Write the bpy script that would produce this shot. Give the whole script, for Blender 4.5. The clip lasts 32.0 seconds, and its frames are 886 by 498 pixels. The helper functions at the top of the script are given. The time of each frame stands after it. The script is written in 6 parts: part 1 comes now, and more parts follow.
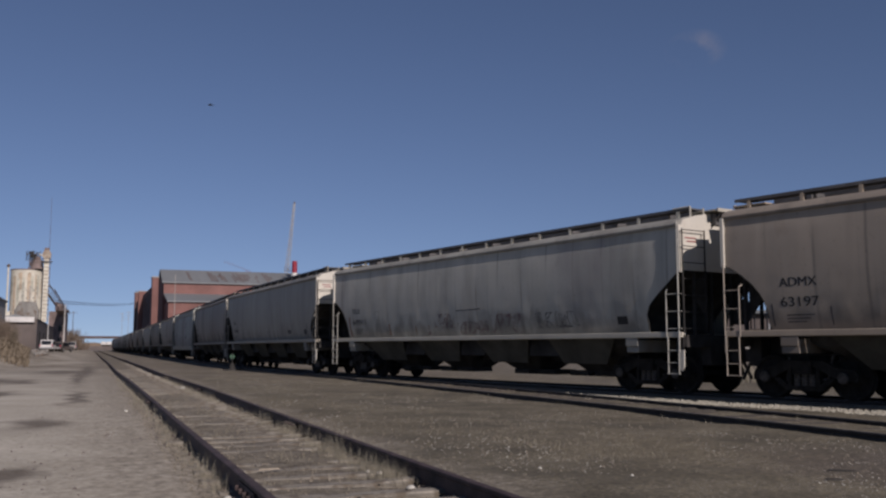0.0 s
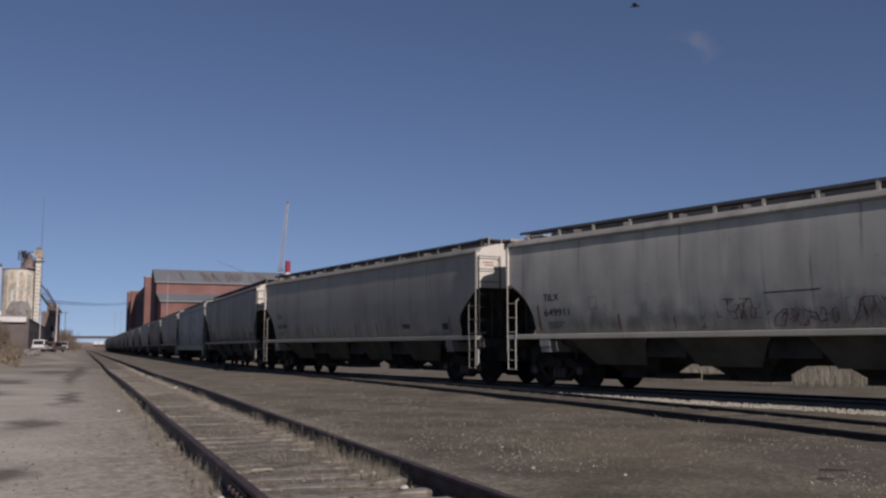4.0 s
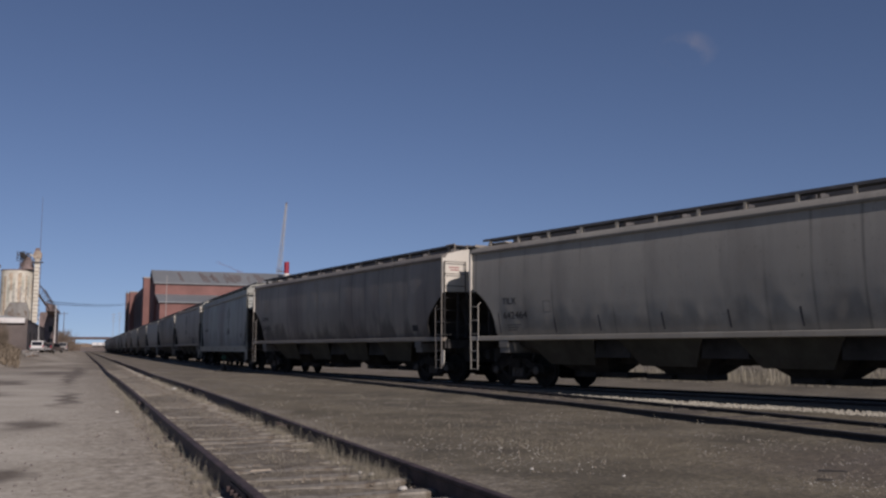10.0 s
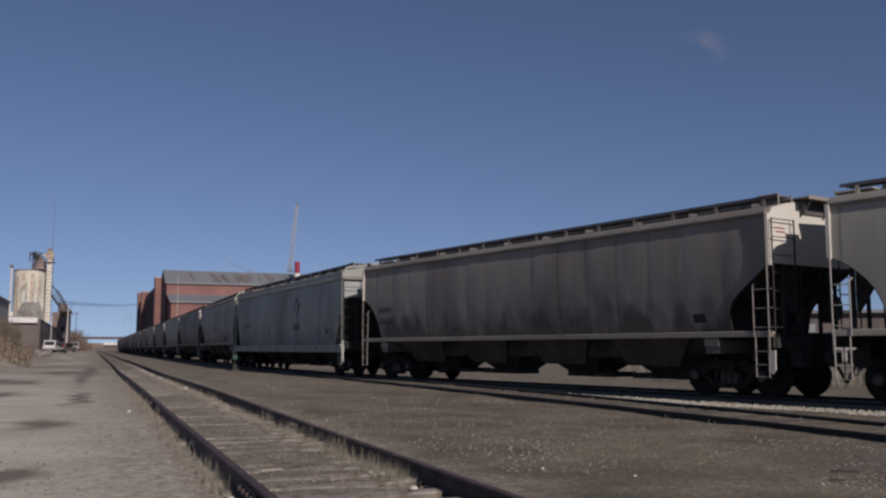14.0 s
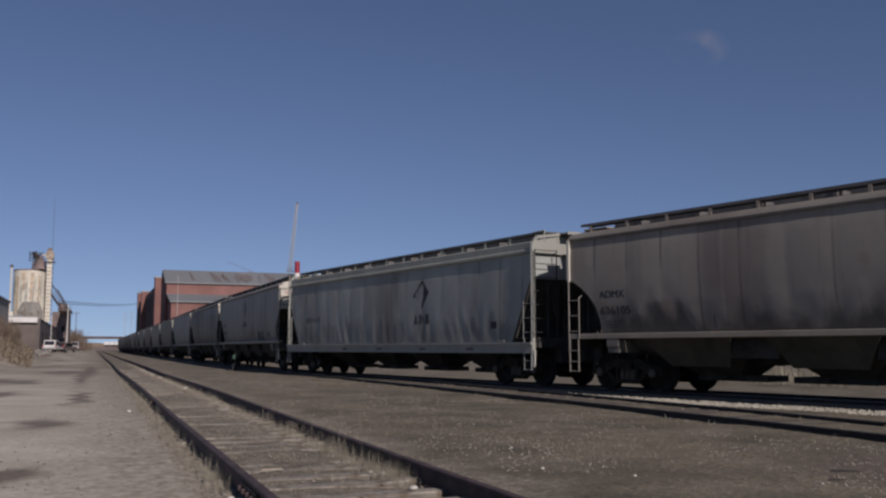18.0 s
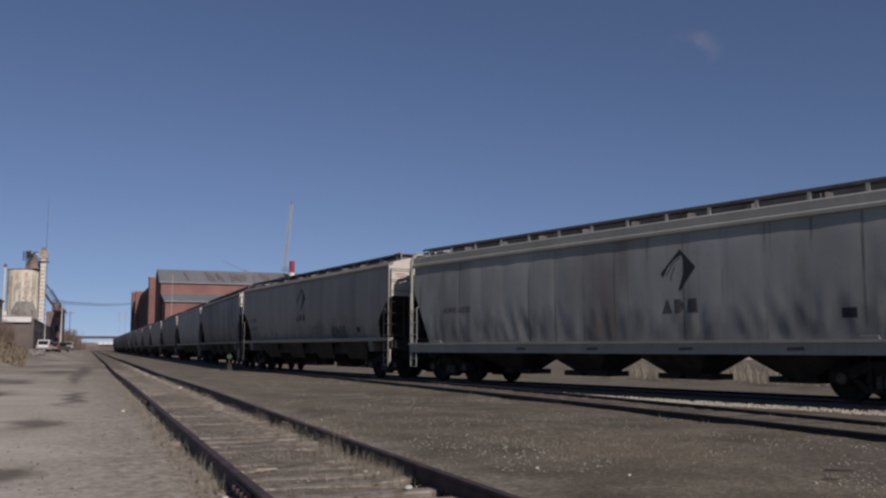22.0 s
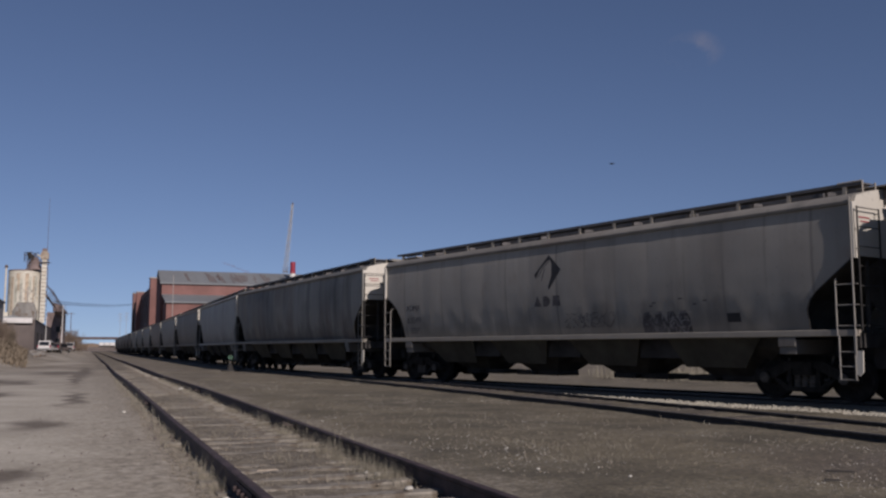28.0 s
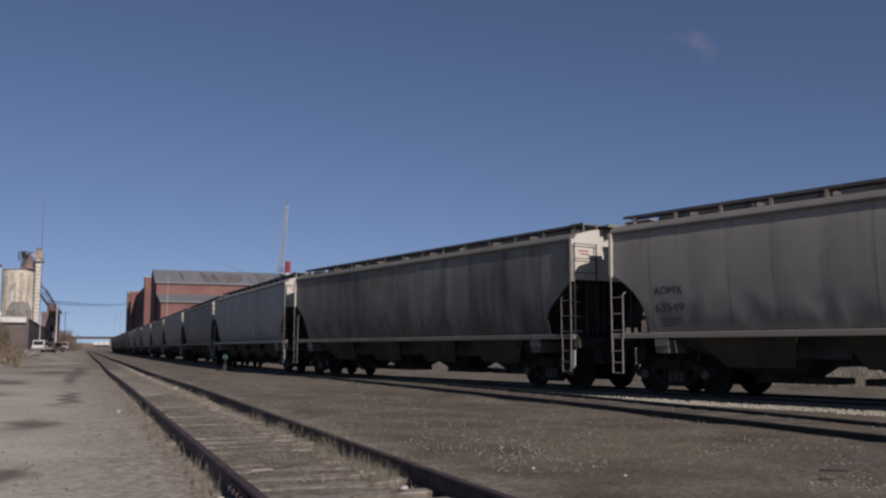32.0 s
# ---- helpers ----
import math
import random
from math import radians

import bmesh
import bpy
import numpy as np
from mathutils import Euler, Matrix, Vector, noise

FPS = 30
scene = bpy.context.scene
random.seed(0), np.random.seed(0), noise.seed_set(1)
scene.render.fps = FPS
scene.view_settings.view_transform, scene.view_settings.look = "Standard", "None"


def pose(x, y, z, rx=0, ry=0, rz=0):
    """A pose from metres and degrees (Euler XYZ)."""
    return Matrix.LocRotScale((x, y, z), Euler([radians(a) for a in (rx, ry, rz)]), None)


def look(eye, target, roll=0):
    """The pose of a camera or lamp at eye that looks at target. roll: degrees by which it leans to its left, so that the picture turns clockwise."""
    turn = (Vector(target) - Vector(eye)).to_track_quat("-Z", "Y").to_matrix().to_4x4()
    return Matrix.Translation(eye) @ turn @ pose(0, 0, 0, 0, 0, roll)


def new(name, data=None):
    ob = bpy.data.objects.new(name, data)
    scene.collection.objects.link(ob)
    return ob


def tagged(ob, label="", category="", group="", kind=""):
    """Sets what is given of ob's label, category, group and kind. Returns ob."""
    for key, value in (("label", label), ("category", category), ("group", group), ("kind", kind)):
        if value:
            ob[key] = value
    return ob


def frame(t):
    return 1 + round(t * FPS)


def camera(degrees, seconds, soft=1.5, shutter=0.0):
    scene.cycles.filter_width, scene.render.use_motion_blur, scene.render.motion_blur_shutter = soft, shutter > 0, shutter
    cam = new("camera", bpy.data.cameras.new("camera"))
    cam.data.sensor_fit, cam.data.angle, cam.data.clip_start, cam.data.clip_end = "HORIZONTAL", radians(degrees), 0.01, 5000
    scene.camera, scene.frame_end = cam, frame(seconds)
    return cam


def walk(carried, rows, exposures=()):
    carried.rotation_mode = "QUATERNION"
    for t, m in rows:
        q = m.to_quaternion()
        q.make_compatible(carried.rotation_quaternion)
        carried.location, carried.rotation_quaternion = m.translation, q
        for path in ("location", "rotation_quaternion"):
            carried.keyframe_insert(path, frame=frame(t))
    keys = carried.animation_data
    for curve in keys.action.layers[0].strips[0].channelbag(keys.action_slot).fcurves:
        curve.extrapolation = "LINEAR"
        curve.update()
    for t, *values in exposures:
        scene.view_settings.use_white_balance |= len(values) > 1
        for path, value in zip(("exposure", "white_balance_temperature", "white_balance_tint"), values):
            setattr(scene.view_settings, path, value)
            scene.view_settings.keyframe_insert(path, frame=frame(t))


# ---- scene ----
# ------------------------------------------------------------------ camera
# World: y runs along the siding beside the camera, x to the right, z up.
FOCAL = 1600.0
cam = camera(52.21, 32.0, soft=2.4)
EYE = Vector((0, 0, 1.12))
YAW, PITCH = 21.17, 6.26
# seconds, drift of the view to the right and downwards (1/1600 of the distance)
DRIFT = [(0, 0, 0), (0.5, -1.6, 0), (1, -4.6, 0.3), (1.5, -6.1, 0.2), (2, -9.2, 0.2), (2.5, -10.7, 0.3), (3, -12.3, 0.3), (3.5, -12.3, 0), (5.5, -9.2, 0), (6, -9.2, 0), (6.5, -9.2, 0), (7, -10.7, 0), (7.5, -12.3, 0.3), (8, -12.3, 1.5), (8.5, -14.5, 1.5), (9, -15.7, 1.5), (9.5, -15.3, 1.5), (10, -13.8, 1.5), (10.5, -13.3, 1.5), (11, -12.3, 1.5), (11.5, -12.3, 1.5), (12, -10.7, 2.2), (12.5, 1.5, 1.5), (13, 4.6, 1.5), (13.5, 4.6, 1.3), (14, 4.6, 1), (14.5, 4.6, 0.2), (16.5, 4.6, 0.7), (17, 4.6, 1.3), (17.5, 4.6, 0.7), (18, 4.6, 0.5), (18.5, 4.6, 0), (19, 4.6, 0), (19.5, 4.6, 0), (20, 3, 0), (20.5, 1.5, 0), (21, -1.6, -0.3), (21.5, -3.1, 0), (22, -4.6, 0), (22.5, -6.1, 0), (23, -6.7, 0), (23.5, -6.7, 0), (24, -6.1, 0), (24.5, -6.7, -0.2), (25, -6.1, -1.2), (25.5, -6.5, -0.7), (27.5, -0.9, 0.8), (28, -3.1, 1.5), (28.5, -6.1, 1.5), (29, -7.7, 1.5), (29.5, -9.2, 1.5), (30, -9.5, 1.5), (30.5, -10.7, 1.5), (31, -10.7, 0.5), (31.5, -10.7, 0.5), (32, -11.8, 0.7)]


def view(dx, dy):
    yaw, pitch = radians(YAW) - dx / FOCAL, radians(PITCH) + dy / FOCAL
    way = Vector((math.sin(yaw) * math.cos(pitch), math.cos(yaw) * math.cos(pitch), math.sin(pitch)))
    return look(EYE, EYE + way)


walk(cam, [(t, view(dx, dy)) for t, dx, dy in DRIFT], [(0.0, 0.0, 6000, 23), (32.0, 0.0, 6000, 23)])

# ------------------------------------------------------------------ light
SUN_AZ, SUN_EL = 172.3, 31.0
world = bpy.data.worlds.new("sky")
scene.world = world
world.use_nodes = True
wn = world.node_tree.nodes
sky = wn.new("ShaderNodeTexSky")
sky.sky_type, sky.sun_disc = "NISHITA", False
sky.sun_elevation, sky.sun_rotation = radians(SUN_EL), radians(SUN_AZ)
sky.altitude, sky.air_density, sky.dust_density, sky.ozone_density = 2200, 1.0, 0.0, 3.0
# one faint wisp of cloud
wl = world.node_tree.links
wt = wn.new("ShaderNodeTexCoord")
wd = wn.new("ShaderNodeVectorMath")
wd.operation = "SUBTRACT"
wd.inputs[1].default_value = (0.575, 0.757, 0.309)
wl.new(wt.outputs["Generated"], wd.inputs[0])
# thin clear air: the sky keeps its blue close to the horizon
wk = wn.new("ShaderNodeMapping")
wk.inputs["Location"].default_value, wk.inputs["Scale"].default_value = (0, 0, 0.07), (1, 1, 0.93)
wl.new(wt.outputs["Generated"], wk.inputs[0])
wl.new(wk.outputs[0], sky.inputs[0])
ws = wn.new("ShaderNodeVectorMath")
ws.operation = "MULTIPLY"
ws.inputs[1].default_value = (30, 30, 46)
wl.new(wd.outputs[0], ws.inputs[0])
we = wn.new("ShaderNodeVectorMath")
we.operation = "LENGTH"
wl.new(ws.outputs[0], we.inputs[0])
wf = wn.new("ShaderNodeMapRange")
wf.inputs["From Min"].default_value, wf.inputs["From Max"].default_value = 1.0, 0.0
wf.inputs["To Max"].default_value = 1.0
wl.new(we.outputs["Value"], wf.inputs[0])
wz = wn.new("ShaderNodeTexNoise")
wz.inputs["Scale"].default_value, wz.inputs["Detail"].default_value = 34, 7
wq = wn.new("ShaderNodeMapRange")
wq.inputs["From Min"].default_value, wq.inputs["From Max"].default_value = 0.42, 0.7
wl.new(wz.outputs[0], wq.inputs[0])
wl.new(wt.outputs["Generated"], wz.inputs[0])
wp = wn.new("ShaderNodeMath")
wp.operation = "MULTIPLY"
wl.new(wf.outputs[0], wp.inputs[0])
wl.new(wq.outputs[0], wp.inputs[1])
wm = wn.new("ShaderNodeMix")
wm.data_type = "RGBA"
wl.new(wp.outputs[0], wm.inputs[0])
wc = wn.new("ShaderNodeMix")
wc.data_type, wc.blend_type = "RGBA", "MULTIPLY"
wc.inputs[0].default_value = 1.0
wc.inputs[7].default_value = (1.10, 1.0, 0.91, 1)
wl.new(sky.outputs[0], wc.inputs[6])
wl.new(wc.outputs[2], wm.inputs[6])
wm.inputs[7].default_value = (3.2, 3.2, 3.6, 1)
wl.new(wm.outputs[2], wn["Background"].inputs[0])
wn["Background"].inputs[1].default_value = 0.0625
sun = new("sun", bpy.data.lights.new("sun", "SUN"))
sun.data.energy, sun.data.angle, sun.data.color = 4.0, radians(0.5), (1.0, 0.91, 0.77)
TO_SUN = Vector((math.sin(radians(SUN_AZ)) * math.cos(radians(SUN_EL)), math.cos(radians(SUN_AZ)) * math.cos(radians(SUN_EL)), math.sin(radians(SUN_EL))))
sun.matrix_world = look(TO_SUN * 200, (0, 0, 0))


# ------------------------------------------------------------------ materials
SHEET = 1.09        # width of a car's side sheets


def material(name, rough=0.8, metal=0.0, gloss=0.5):
    m = bpy.data.materials.new(name)
    m.use_nodes = True
    n = m.node_tree.nodes
    b = n["Principled BSDF"]
    b.inputs["Roughness"].default_value = rough
    b.inputs["Metallic"].default_value = metal
    b.inputs["Specular IOR Level"].default_value = gloss
    return m, n, m.node_tree.links, b


def ramp(n, links, source, stops):
    r = n.new("ShaderNodeValToRGB")
    el = r.color_ramp.elements
    while len(el) < len(stops):
        el.new(0.5)
    for e, (p, c) in zip(el, stops):
        e.position = p
        e.color = (*c, 1) if len(c) == 3 else c
    links.new(source, r.inputs[0])
    return r.outputs[0]


def noisy(n, links, scale, detail=4.0, coords="Object", stretch=(1, 1, 1), rough=0.6):
    tc = n.new("ShaderNodeTexCoord")
    mp = n.new("ShaderNodeMapping")
    mp.inputs["Scale"].default_value = stretch
    links.new(tc.outputs[coords], mp.inputs[0])
    t = n.new("ShaderNodeTexNoise")
    t.inputs["Scale"].default_value = scale
    t.inputs["Detail"].default_value = detail
    t.inputs["Roughness"].default_value = rough
    links.new(mp.outputs[0], t.inputs[0])
    return t.outputs[0]


def mixed(n, links, a, b, fac, mode="MIX"):
    x = n.new("ShaderNodeMix")
    x.data_type, x.blend_type = "RGBA", mode
    for sock, v in ((x.inputs[0], fac), (x.inputs[6], a), (x.inputs[7], b)):
        if isinstance(v, (int, float)):
            sock.default_value = v
        elif isinstance(v, tuple):
            sock.default_value = (*v, 1)
        else:
            links.new(v, sock)
    return x.outputs[2]


def bumped(n, links, b, height, strength=0.3, distance=0.02):
    u = n.new("ShaderNodeBump")
    u.inputs["Strength"].default_value, u.inputs["Distance"].default_value = strength, distance
    links.new(height, u.inputs["Height"])
    links.new(u.outputs[0], b.inputs["Normal"])


def times(c, k):
    return tuple(max(0.0, min(1.0, v * k)) for v in c)


def plain(name, c, rough=0.8, metal=0.0, scale=3.0, vary=0.3, bump=0.2, fine=40.0, stretch=(1, 1, 1), dirt=None, gloss=0.5):
    """A surface with grain at two scales."""
    m, n, l, b = material(name, rough, metal, gloss)
    big = noisy(n, l, scale, stretch=stretch)
    small = noisy(n, l, fine, 3)
    col = ramp(n, l, big, [(0.3, times(c, 1 - vary)), (0.7, times(c, 1 + vary))])
    col = mixed(n, l, col, ramp(n, l, small, [(0.3, (0.75, 0.75, 0.75)), (0.7, (1, 1, 1))]), 0.6, "MULTIPLY")
    if dirt:
        mask = ramp(n, l, noisy(n, l, scale * 2.3, 6), [(0.5, (0, 0, 0)), (0.62, (1, 1, 1))])
        col = mixed(n, l, col, dirt, mask)
    l.new(col, b.inputs["Base Color"])
    if bump:
        bumped(n, l, b, small, bump)
    return m


def car_paint(name, c, streak=0.35, rust=0.15, seed=0.0, dark=(0.06, 0.055, 0.05), panel=0.05, soot=0.0, tint=None, seams=0.0):
    """Weathered paint of a freight car: sheets, washed-down runs, weld lines, rust and grime."""
    m, n, l, b = material(name, 0.6, gloss=0.35)
    tc = n.new("ShaderNodeTexCoord")
    sh = n.new("ShaderNodeMapping")
    sh.inputs["Location"].default_value = (seed * 17.3, 0, 0)
    l.new(tc.outputs["Object"], sh.inputs[0])

    def tex(scale, stretch, detail=4.0):
        mp = n.new("ShaderNodeMapping")
        mp.inputs["Scale"].default_value = stretch
        l.new(sh.outputs[0], mp.inputs[0])
        t = n.new("ShaderNodeTexNoise")
        t.inputs["Scale"].default_value, t.inputs["Detail"].default_value = scale, detail
        l.new(mp.outputs[0], t.inputs[0])
        return t.outputs[0]

    def maths(op, a, v):
        k = n.new("ShaderNodeMath")
        k.operation = op
        for sock, q in ((k.inputs[0], a), (k.inputs[1], v)):
            if isinstance(q, (int, float)):
                sock.default_value = q
            else:
                l.new(q, sock)
        return k.outputs[0]

    sep = n.new("ShaderNodeSeparateXYZ")
    l.new(tc.outputs["Object"], sep.inputs[0])
    along_ = maths("ADD", maths("MULTIPLY", sep.outputs[0], 1 / SHEET), int(seed) * 0.37 + 50)
    wh = n.new("ShaderNodeTexWhiteNoise")
    wh.noise_dimensions = "1D"
    l.new(maths("FLOOR", along_, 0), wh.inputs["W"])
    col = ramp(n, l, wh.outputs[0], [(0.0, times(c, 1 - panel)), (1.0, times(c, 1 + panel))])

    def stain(col, colour, texture, lo, hi, amount):
        mask = ramp(n, l, texture, [(lo, (0, 0, 0)), (hi, (1, 1, 1))])
        return mixed(n, l, col, colour, mixed(n, l, (0, 0, 0), mask, amount))

    brown = (0.13, 0.10, 0.08)
    col = stain(col, times(c, 1.25), tex(0.9, (1.0, 0.4, 0.25), 3), 0.48, 0.72, 0.45)
    col = stain(col, dark, tex(0.42, (0.7, 0.6, 0.9), 6), 0.44, 0.76, streak * 0.55)
    col = stain(col, brown, tex(0.75, (0.9, 0.5, 0.55), 7), 0.52, 0.70, streak * 0.55)
    if tint:
        col = stain(col, tint, tex(0.38, (1.0, 0.5, 0.35), 4), 0.49, 0.62, 0.7)
        col = stain(col, times(c, 1.2), tex(0.30, (1.3, 0.5, 0.4), 3), 0.52, 0.64, 0.5)
    # runs washed down from the roof
    col = stain(col, dark, tex(2.0, (1.0, 0.4, 0.08), 5), 0.52, 0.74, streak * 0.5)
    col = stain(col, dark, tex(6.5, (1.0, 0.4, 0.05), 4), 0.60, 0.74, streak * 0.5)
    col = stain(col, times(c, 1.35), tex(4.0, (1.0, 0.4, 0.06), 4), 0.62, 0.74, 0.25)
    col = stain(col, (0.12, 0.055, 0.03), tex(1.3, (1, 1, 0.6), 8), 0.62, 0.72, rust)
    col = stain(col, dark, tex(14.0, (1, 1, 0.7), 5), 0.62, 0.74, 0.25)
    if seams:
        # dirt in the weld lines between the sheets
        fr = maths("FRACT", maths("ADD", along_, maths("MULTIPLY", tex(1.2, (0.3, 0.3, 1.0), 3), 0.03)), 0)
        line = ramp(n, l, maths("ABSOLUTE", maths("SUBTRACT", fr, 0.5), 0), [(0.455, (0, 0, 0)), (0.495, (1, 1, 1))])
        broken = ramp(n, l, tex(1.1, (1.0, 0.3, 0.45), 4), [(0.42, (0, 0, 0)), (0.62, (1, 1, 1))])
        col = mixed(n, l, col, dark, maths("MULTIPLY", maths("MULTIPLY", line, broken), seams))
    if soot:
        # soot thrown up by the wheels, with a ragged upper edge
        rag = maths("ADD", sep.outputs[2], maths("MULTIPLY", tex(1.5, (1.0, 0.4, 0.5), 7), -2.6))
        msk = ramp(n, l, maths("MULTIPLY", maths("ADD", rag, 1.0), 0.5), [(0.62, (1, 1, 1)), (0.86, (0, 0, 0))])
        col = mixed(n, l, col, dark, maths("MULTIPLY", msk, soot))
    l.new(col, b.inputs["Base Color"])
    rg = n.new("ShaderNodeMapRange")
    rg.inputs["To Min"].default_value, rg.inputs["To Max"].default_value = 0.45, 0.75
    l.new(tex(2.0, (1, 1, 0.3), 4), rg.inputs[0])
    l.new(rg.outputs[0], b.inputs["Roughness"])
    bumped(n, l, b, tex(3.5, (1, 1, 0.6), 3), 0.35, 0.01)
    return m


BLACK = plain("black_steel", (0.040, 0.038, 0.035), 0.8, 0.0, 2.0, 0.4, gloss=0.2)
# grimy steel, darkened further to paint in shade at car ends and hoppers
SOOT_SHADE = plain("soot_and_shade_steel", (0.050, 0.047, 0.043), 0.9, 0.0, 2.0, 0.4, gloss=0.1)
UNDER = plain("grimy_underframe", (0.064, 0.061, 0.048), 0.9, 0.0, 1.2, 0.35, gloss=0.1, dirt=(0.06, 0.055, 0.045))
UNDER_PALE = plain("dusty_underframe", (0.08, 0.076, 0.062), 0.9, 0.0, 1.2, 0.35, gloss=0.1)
TRUCK = plain("cast_steel_dusty", (0.026, 0.024, 0.021), 0.9, 0.0, 5.0, 0.5, gloss=0.1)
# dusty steel, paler than the truck to paint in sunlight on small parts
DUSTY_SUNLIT = plain("dusty_sunlit_steel", (0.088, 0.079, 0.068), 0.9, 0.0, 6.0, 0.6, gloss=0.2)
WHEEL = plain("wheel_steel", (0.024, 0.022, 0.020), 0.85, 0.0, 6.0, 0.4, gloss=0.15)
RAIL_SIDE = plain("rusty_rail_steel", (0.064, 0.044, 0.041), 0.75, 0.2, 6.0, 0.5)
RAIL_DARK = plain("dark_rail_steel", (0.032, 0.028, 0.026), 0.7, 0.2, 6.0, 0.5)
TIE = plain("weathered_tie_wood", (0.245, 0.22, 0.175), 0.95, 0.0, 2.0, 0.55, 0.6, 30.0, (1, 14, 6), dirt=(0.12, 0.098, 0.07))
WHITE_PAINT = plain("dull_white_paint", (0.62, 0.60, 0.55), 0.6, 0, 1.5, 0.12)
CREAM = plain("cream_silo_steel", (0.60, 0.565, 0.455), 0.75, 0, 0.35, 0.15, 0.1, 4.0, (1, 1, 0.2), dirt=(0.50, 0.45, 0.345))
ANNEX = plain("brown_plank_siding", (0.19, 0.145, 0.128), 0.9, 0, 0.5, 0.4)
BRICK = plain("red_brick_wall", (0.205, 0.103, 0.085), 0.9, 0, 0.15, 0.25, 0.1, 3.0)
# the same brick, darker, with the shade of unlit faces in its colour
BRICK_DARK = plain("shade_toned_brick_wall", (0.11, 0.055, 0.05), 0.9, 0, 0.15, 0.25, 0.1, 3.0)
ROOF_TIN = plain("grey_tin_roof", (0.185, 0.193, 0.19), 0.7, 0.1, 0.05, 0.12, 0.1, 1.2, (2.5, 0.5, 0.5))
CONCRETE = plain("grey_concrete", (0.33, 0.31, 0.28), 0.9, 0, 0.4, 0.2, 0.2, 6.0)
SHED = plain("dark_shed_siding", (0.115, 0.094, 0.082), 0.85, 0, 0.3, 0.25)
RED_PAINT = plain("red_painted_stack", (0.27, 0.016, 0.032), 0.5, 0, 1.0, 0.1)
GALV = plain("galvanised_steel", (0.30, 0.30, 0.29), 0.55, 0.5, 1.0, 0.2)
STRAW = plain("pale_dead_weeds", (0.235, 0.213, 0.155), 0.95, 0, 3.0, 0.4, 0)
DRY_GRASS = plain("dry_grass", (0.175, 0.14, 0.095), 0.95, 0, 3.0, 0.4, 0)
GREEN = plain("green_target_paint", (0.025, 0.085, 0.045), 0.6, 0, 4.0, 0.2)
TIE_DARK = plain("oily_tie_wood", (0.060, 0.050, 0.040), 0.95, 0.0, 2.0, 0.4)
STONE = plain("pale_limestone", (0.46, 0.44, 0.375), 0.95, 0, 8.0, 0.3)
GLASS = plain("dark_glass", (0.02, 0.022, 0.025), 0.1, 0, 2.0, 0.1, 0)
BRUSH = plain("bare_brush_twigs", (0.20, 0.15, 0.105), 0.95, 0, 2.0, 0.4, 0)

# ------------------------------------------------------------------ mesh helpers


def box(bm, x0, x1, y0, y1, z0, z1):
    v = [bm.verts.new(p) for p in ((x0, y0, z0), (x1, y0, z0), (x1, y1, z0), (x0, y1, z0), (x0, y0, z1), (x1, y0, z1), (x1, y1, z1), (x0, y1, z1))]
    for f in ((3, 2, 1, 0), (4, 5, 6, 7), (0, 1, 5, 4), (1, 2, 6, 5), (2, 3, 7, 6), (3, 0, 4, 7)):
        bm.faces.new([v[i] for i in f])
    return v


def bar(bm, a, b, r=0.02, sides=6, r2=None):
    """A round bar from a to b."""
    a, b = Vector(a), Vector(b)
    d = (b - a).normalized()
    e = d.orthogonal().normalized()
    f = d.cross(e)
    r2 = r if r2 is None else r2
    ends = []
    for p, q in ((a, r), (b, r2)):
        ends.append([bm.verts.new(p + (e * math.cos(k * math.tau / sides) + f * math.sin(k * math.tau / sides)) * q) for k in range(sides)])
    for k in range(sides):
        bm.faces.new((ends[0][k], ends[0][(k + 1) % sides], ends[1][(k + 1) % sides], ends[1][k]))
    bm.faces.new(ends[0][::-1])
    bm.faces.new(ends[1])


def tube(bm, pts, r, sides=4):
    """A round line through pts."""
    rows = []
    for i, p in enumerate(pts):
        d = (Vector(pts[min(i + 1, len(pts) - 1)]) - Vector(pts[max(i - 1, 0)])).normalized()
        e = d.cross(Vector((0, 0, 1))).normalized()
        f = e.cross(d)
        rows.append([bm.verts.new(Vector(p) + (e * math.cos(k * math.tau / sides) + f * math.sin(k * math.tau / sides)) * r) for k in range(sides)])
    for a, b in zip(rows, rows[1:]):
        for k in range(sides):
            bm.faces.new((a[k], a[(k + 1) % sides], b[(k + 1) % sides], b[k]))
    bm.faces.new(rows[0][::-1])
    bm.faces.new(rows[-1])


def prism(bm, outline, y0, y1):
    """An outline in x, z drawn through from y0 to y1."""
    a = [bm.verts.new((x, y0, z)) for x, z in outline]
    b = [bm.verts.new((x, y1, z)) for x, z in outline]
    k = len(outline)
    for i in range(k):
        bm.faces.new((a[i], a[(i + 1) % k], b[(i + 1) % k], b[i]))
    bm.faces.new(a[::-1])
    bm.faces.new(b)


def turned(bm, rings, sides=24, axis="z", centre=(0, 0, 0)):
    """A lathe: rings of (radius, height)."""
    rows = []
    for r, h in rings:
        row = []
        for k in range(sides):
            c, s = r * math.cos(k * math.tau / sides), r * math.sin(k * math.tau / sides)
            p = (c, s, h) if axis == "z" else (c, h, s)
            row.append(bm.verts.new(Vector(p) + Vector(centre)))
        rows.append(row)
    for a, b in zip(rows, rows[1:]):
        for k in range(sides):
            bm.faces.new((a[k], a[(k + 1) % sides], b[(k + 1) % sides], b[k]))
    bm.faces.new(rows[0][::-1])
    bm.faces.new(rows[-1])


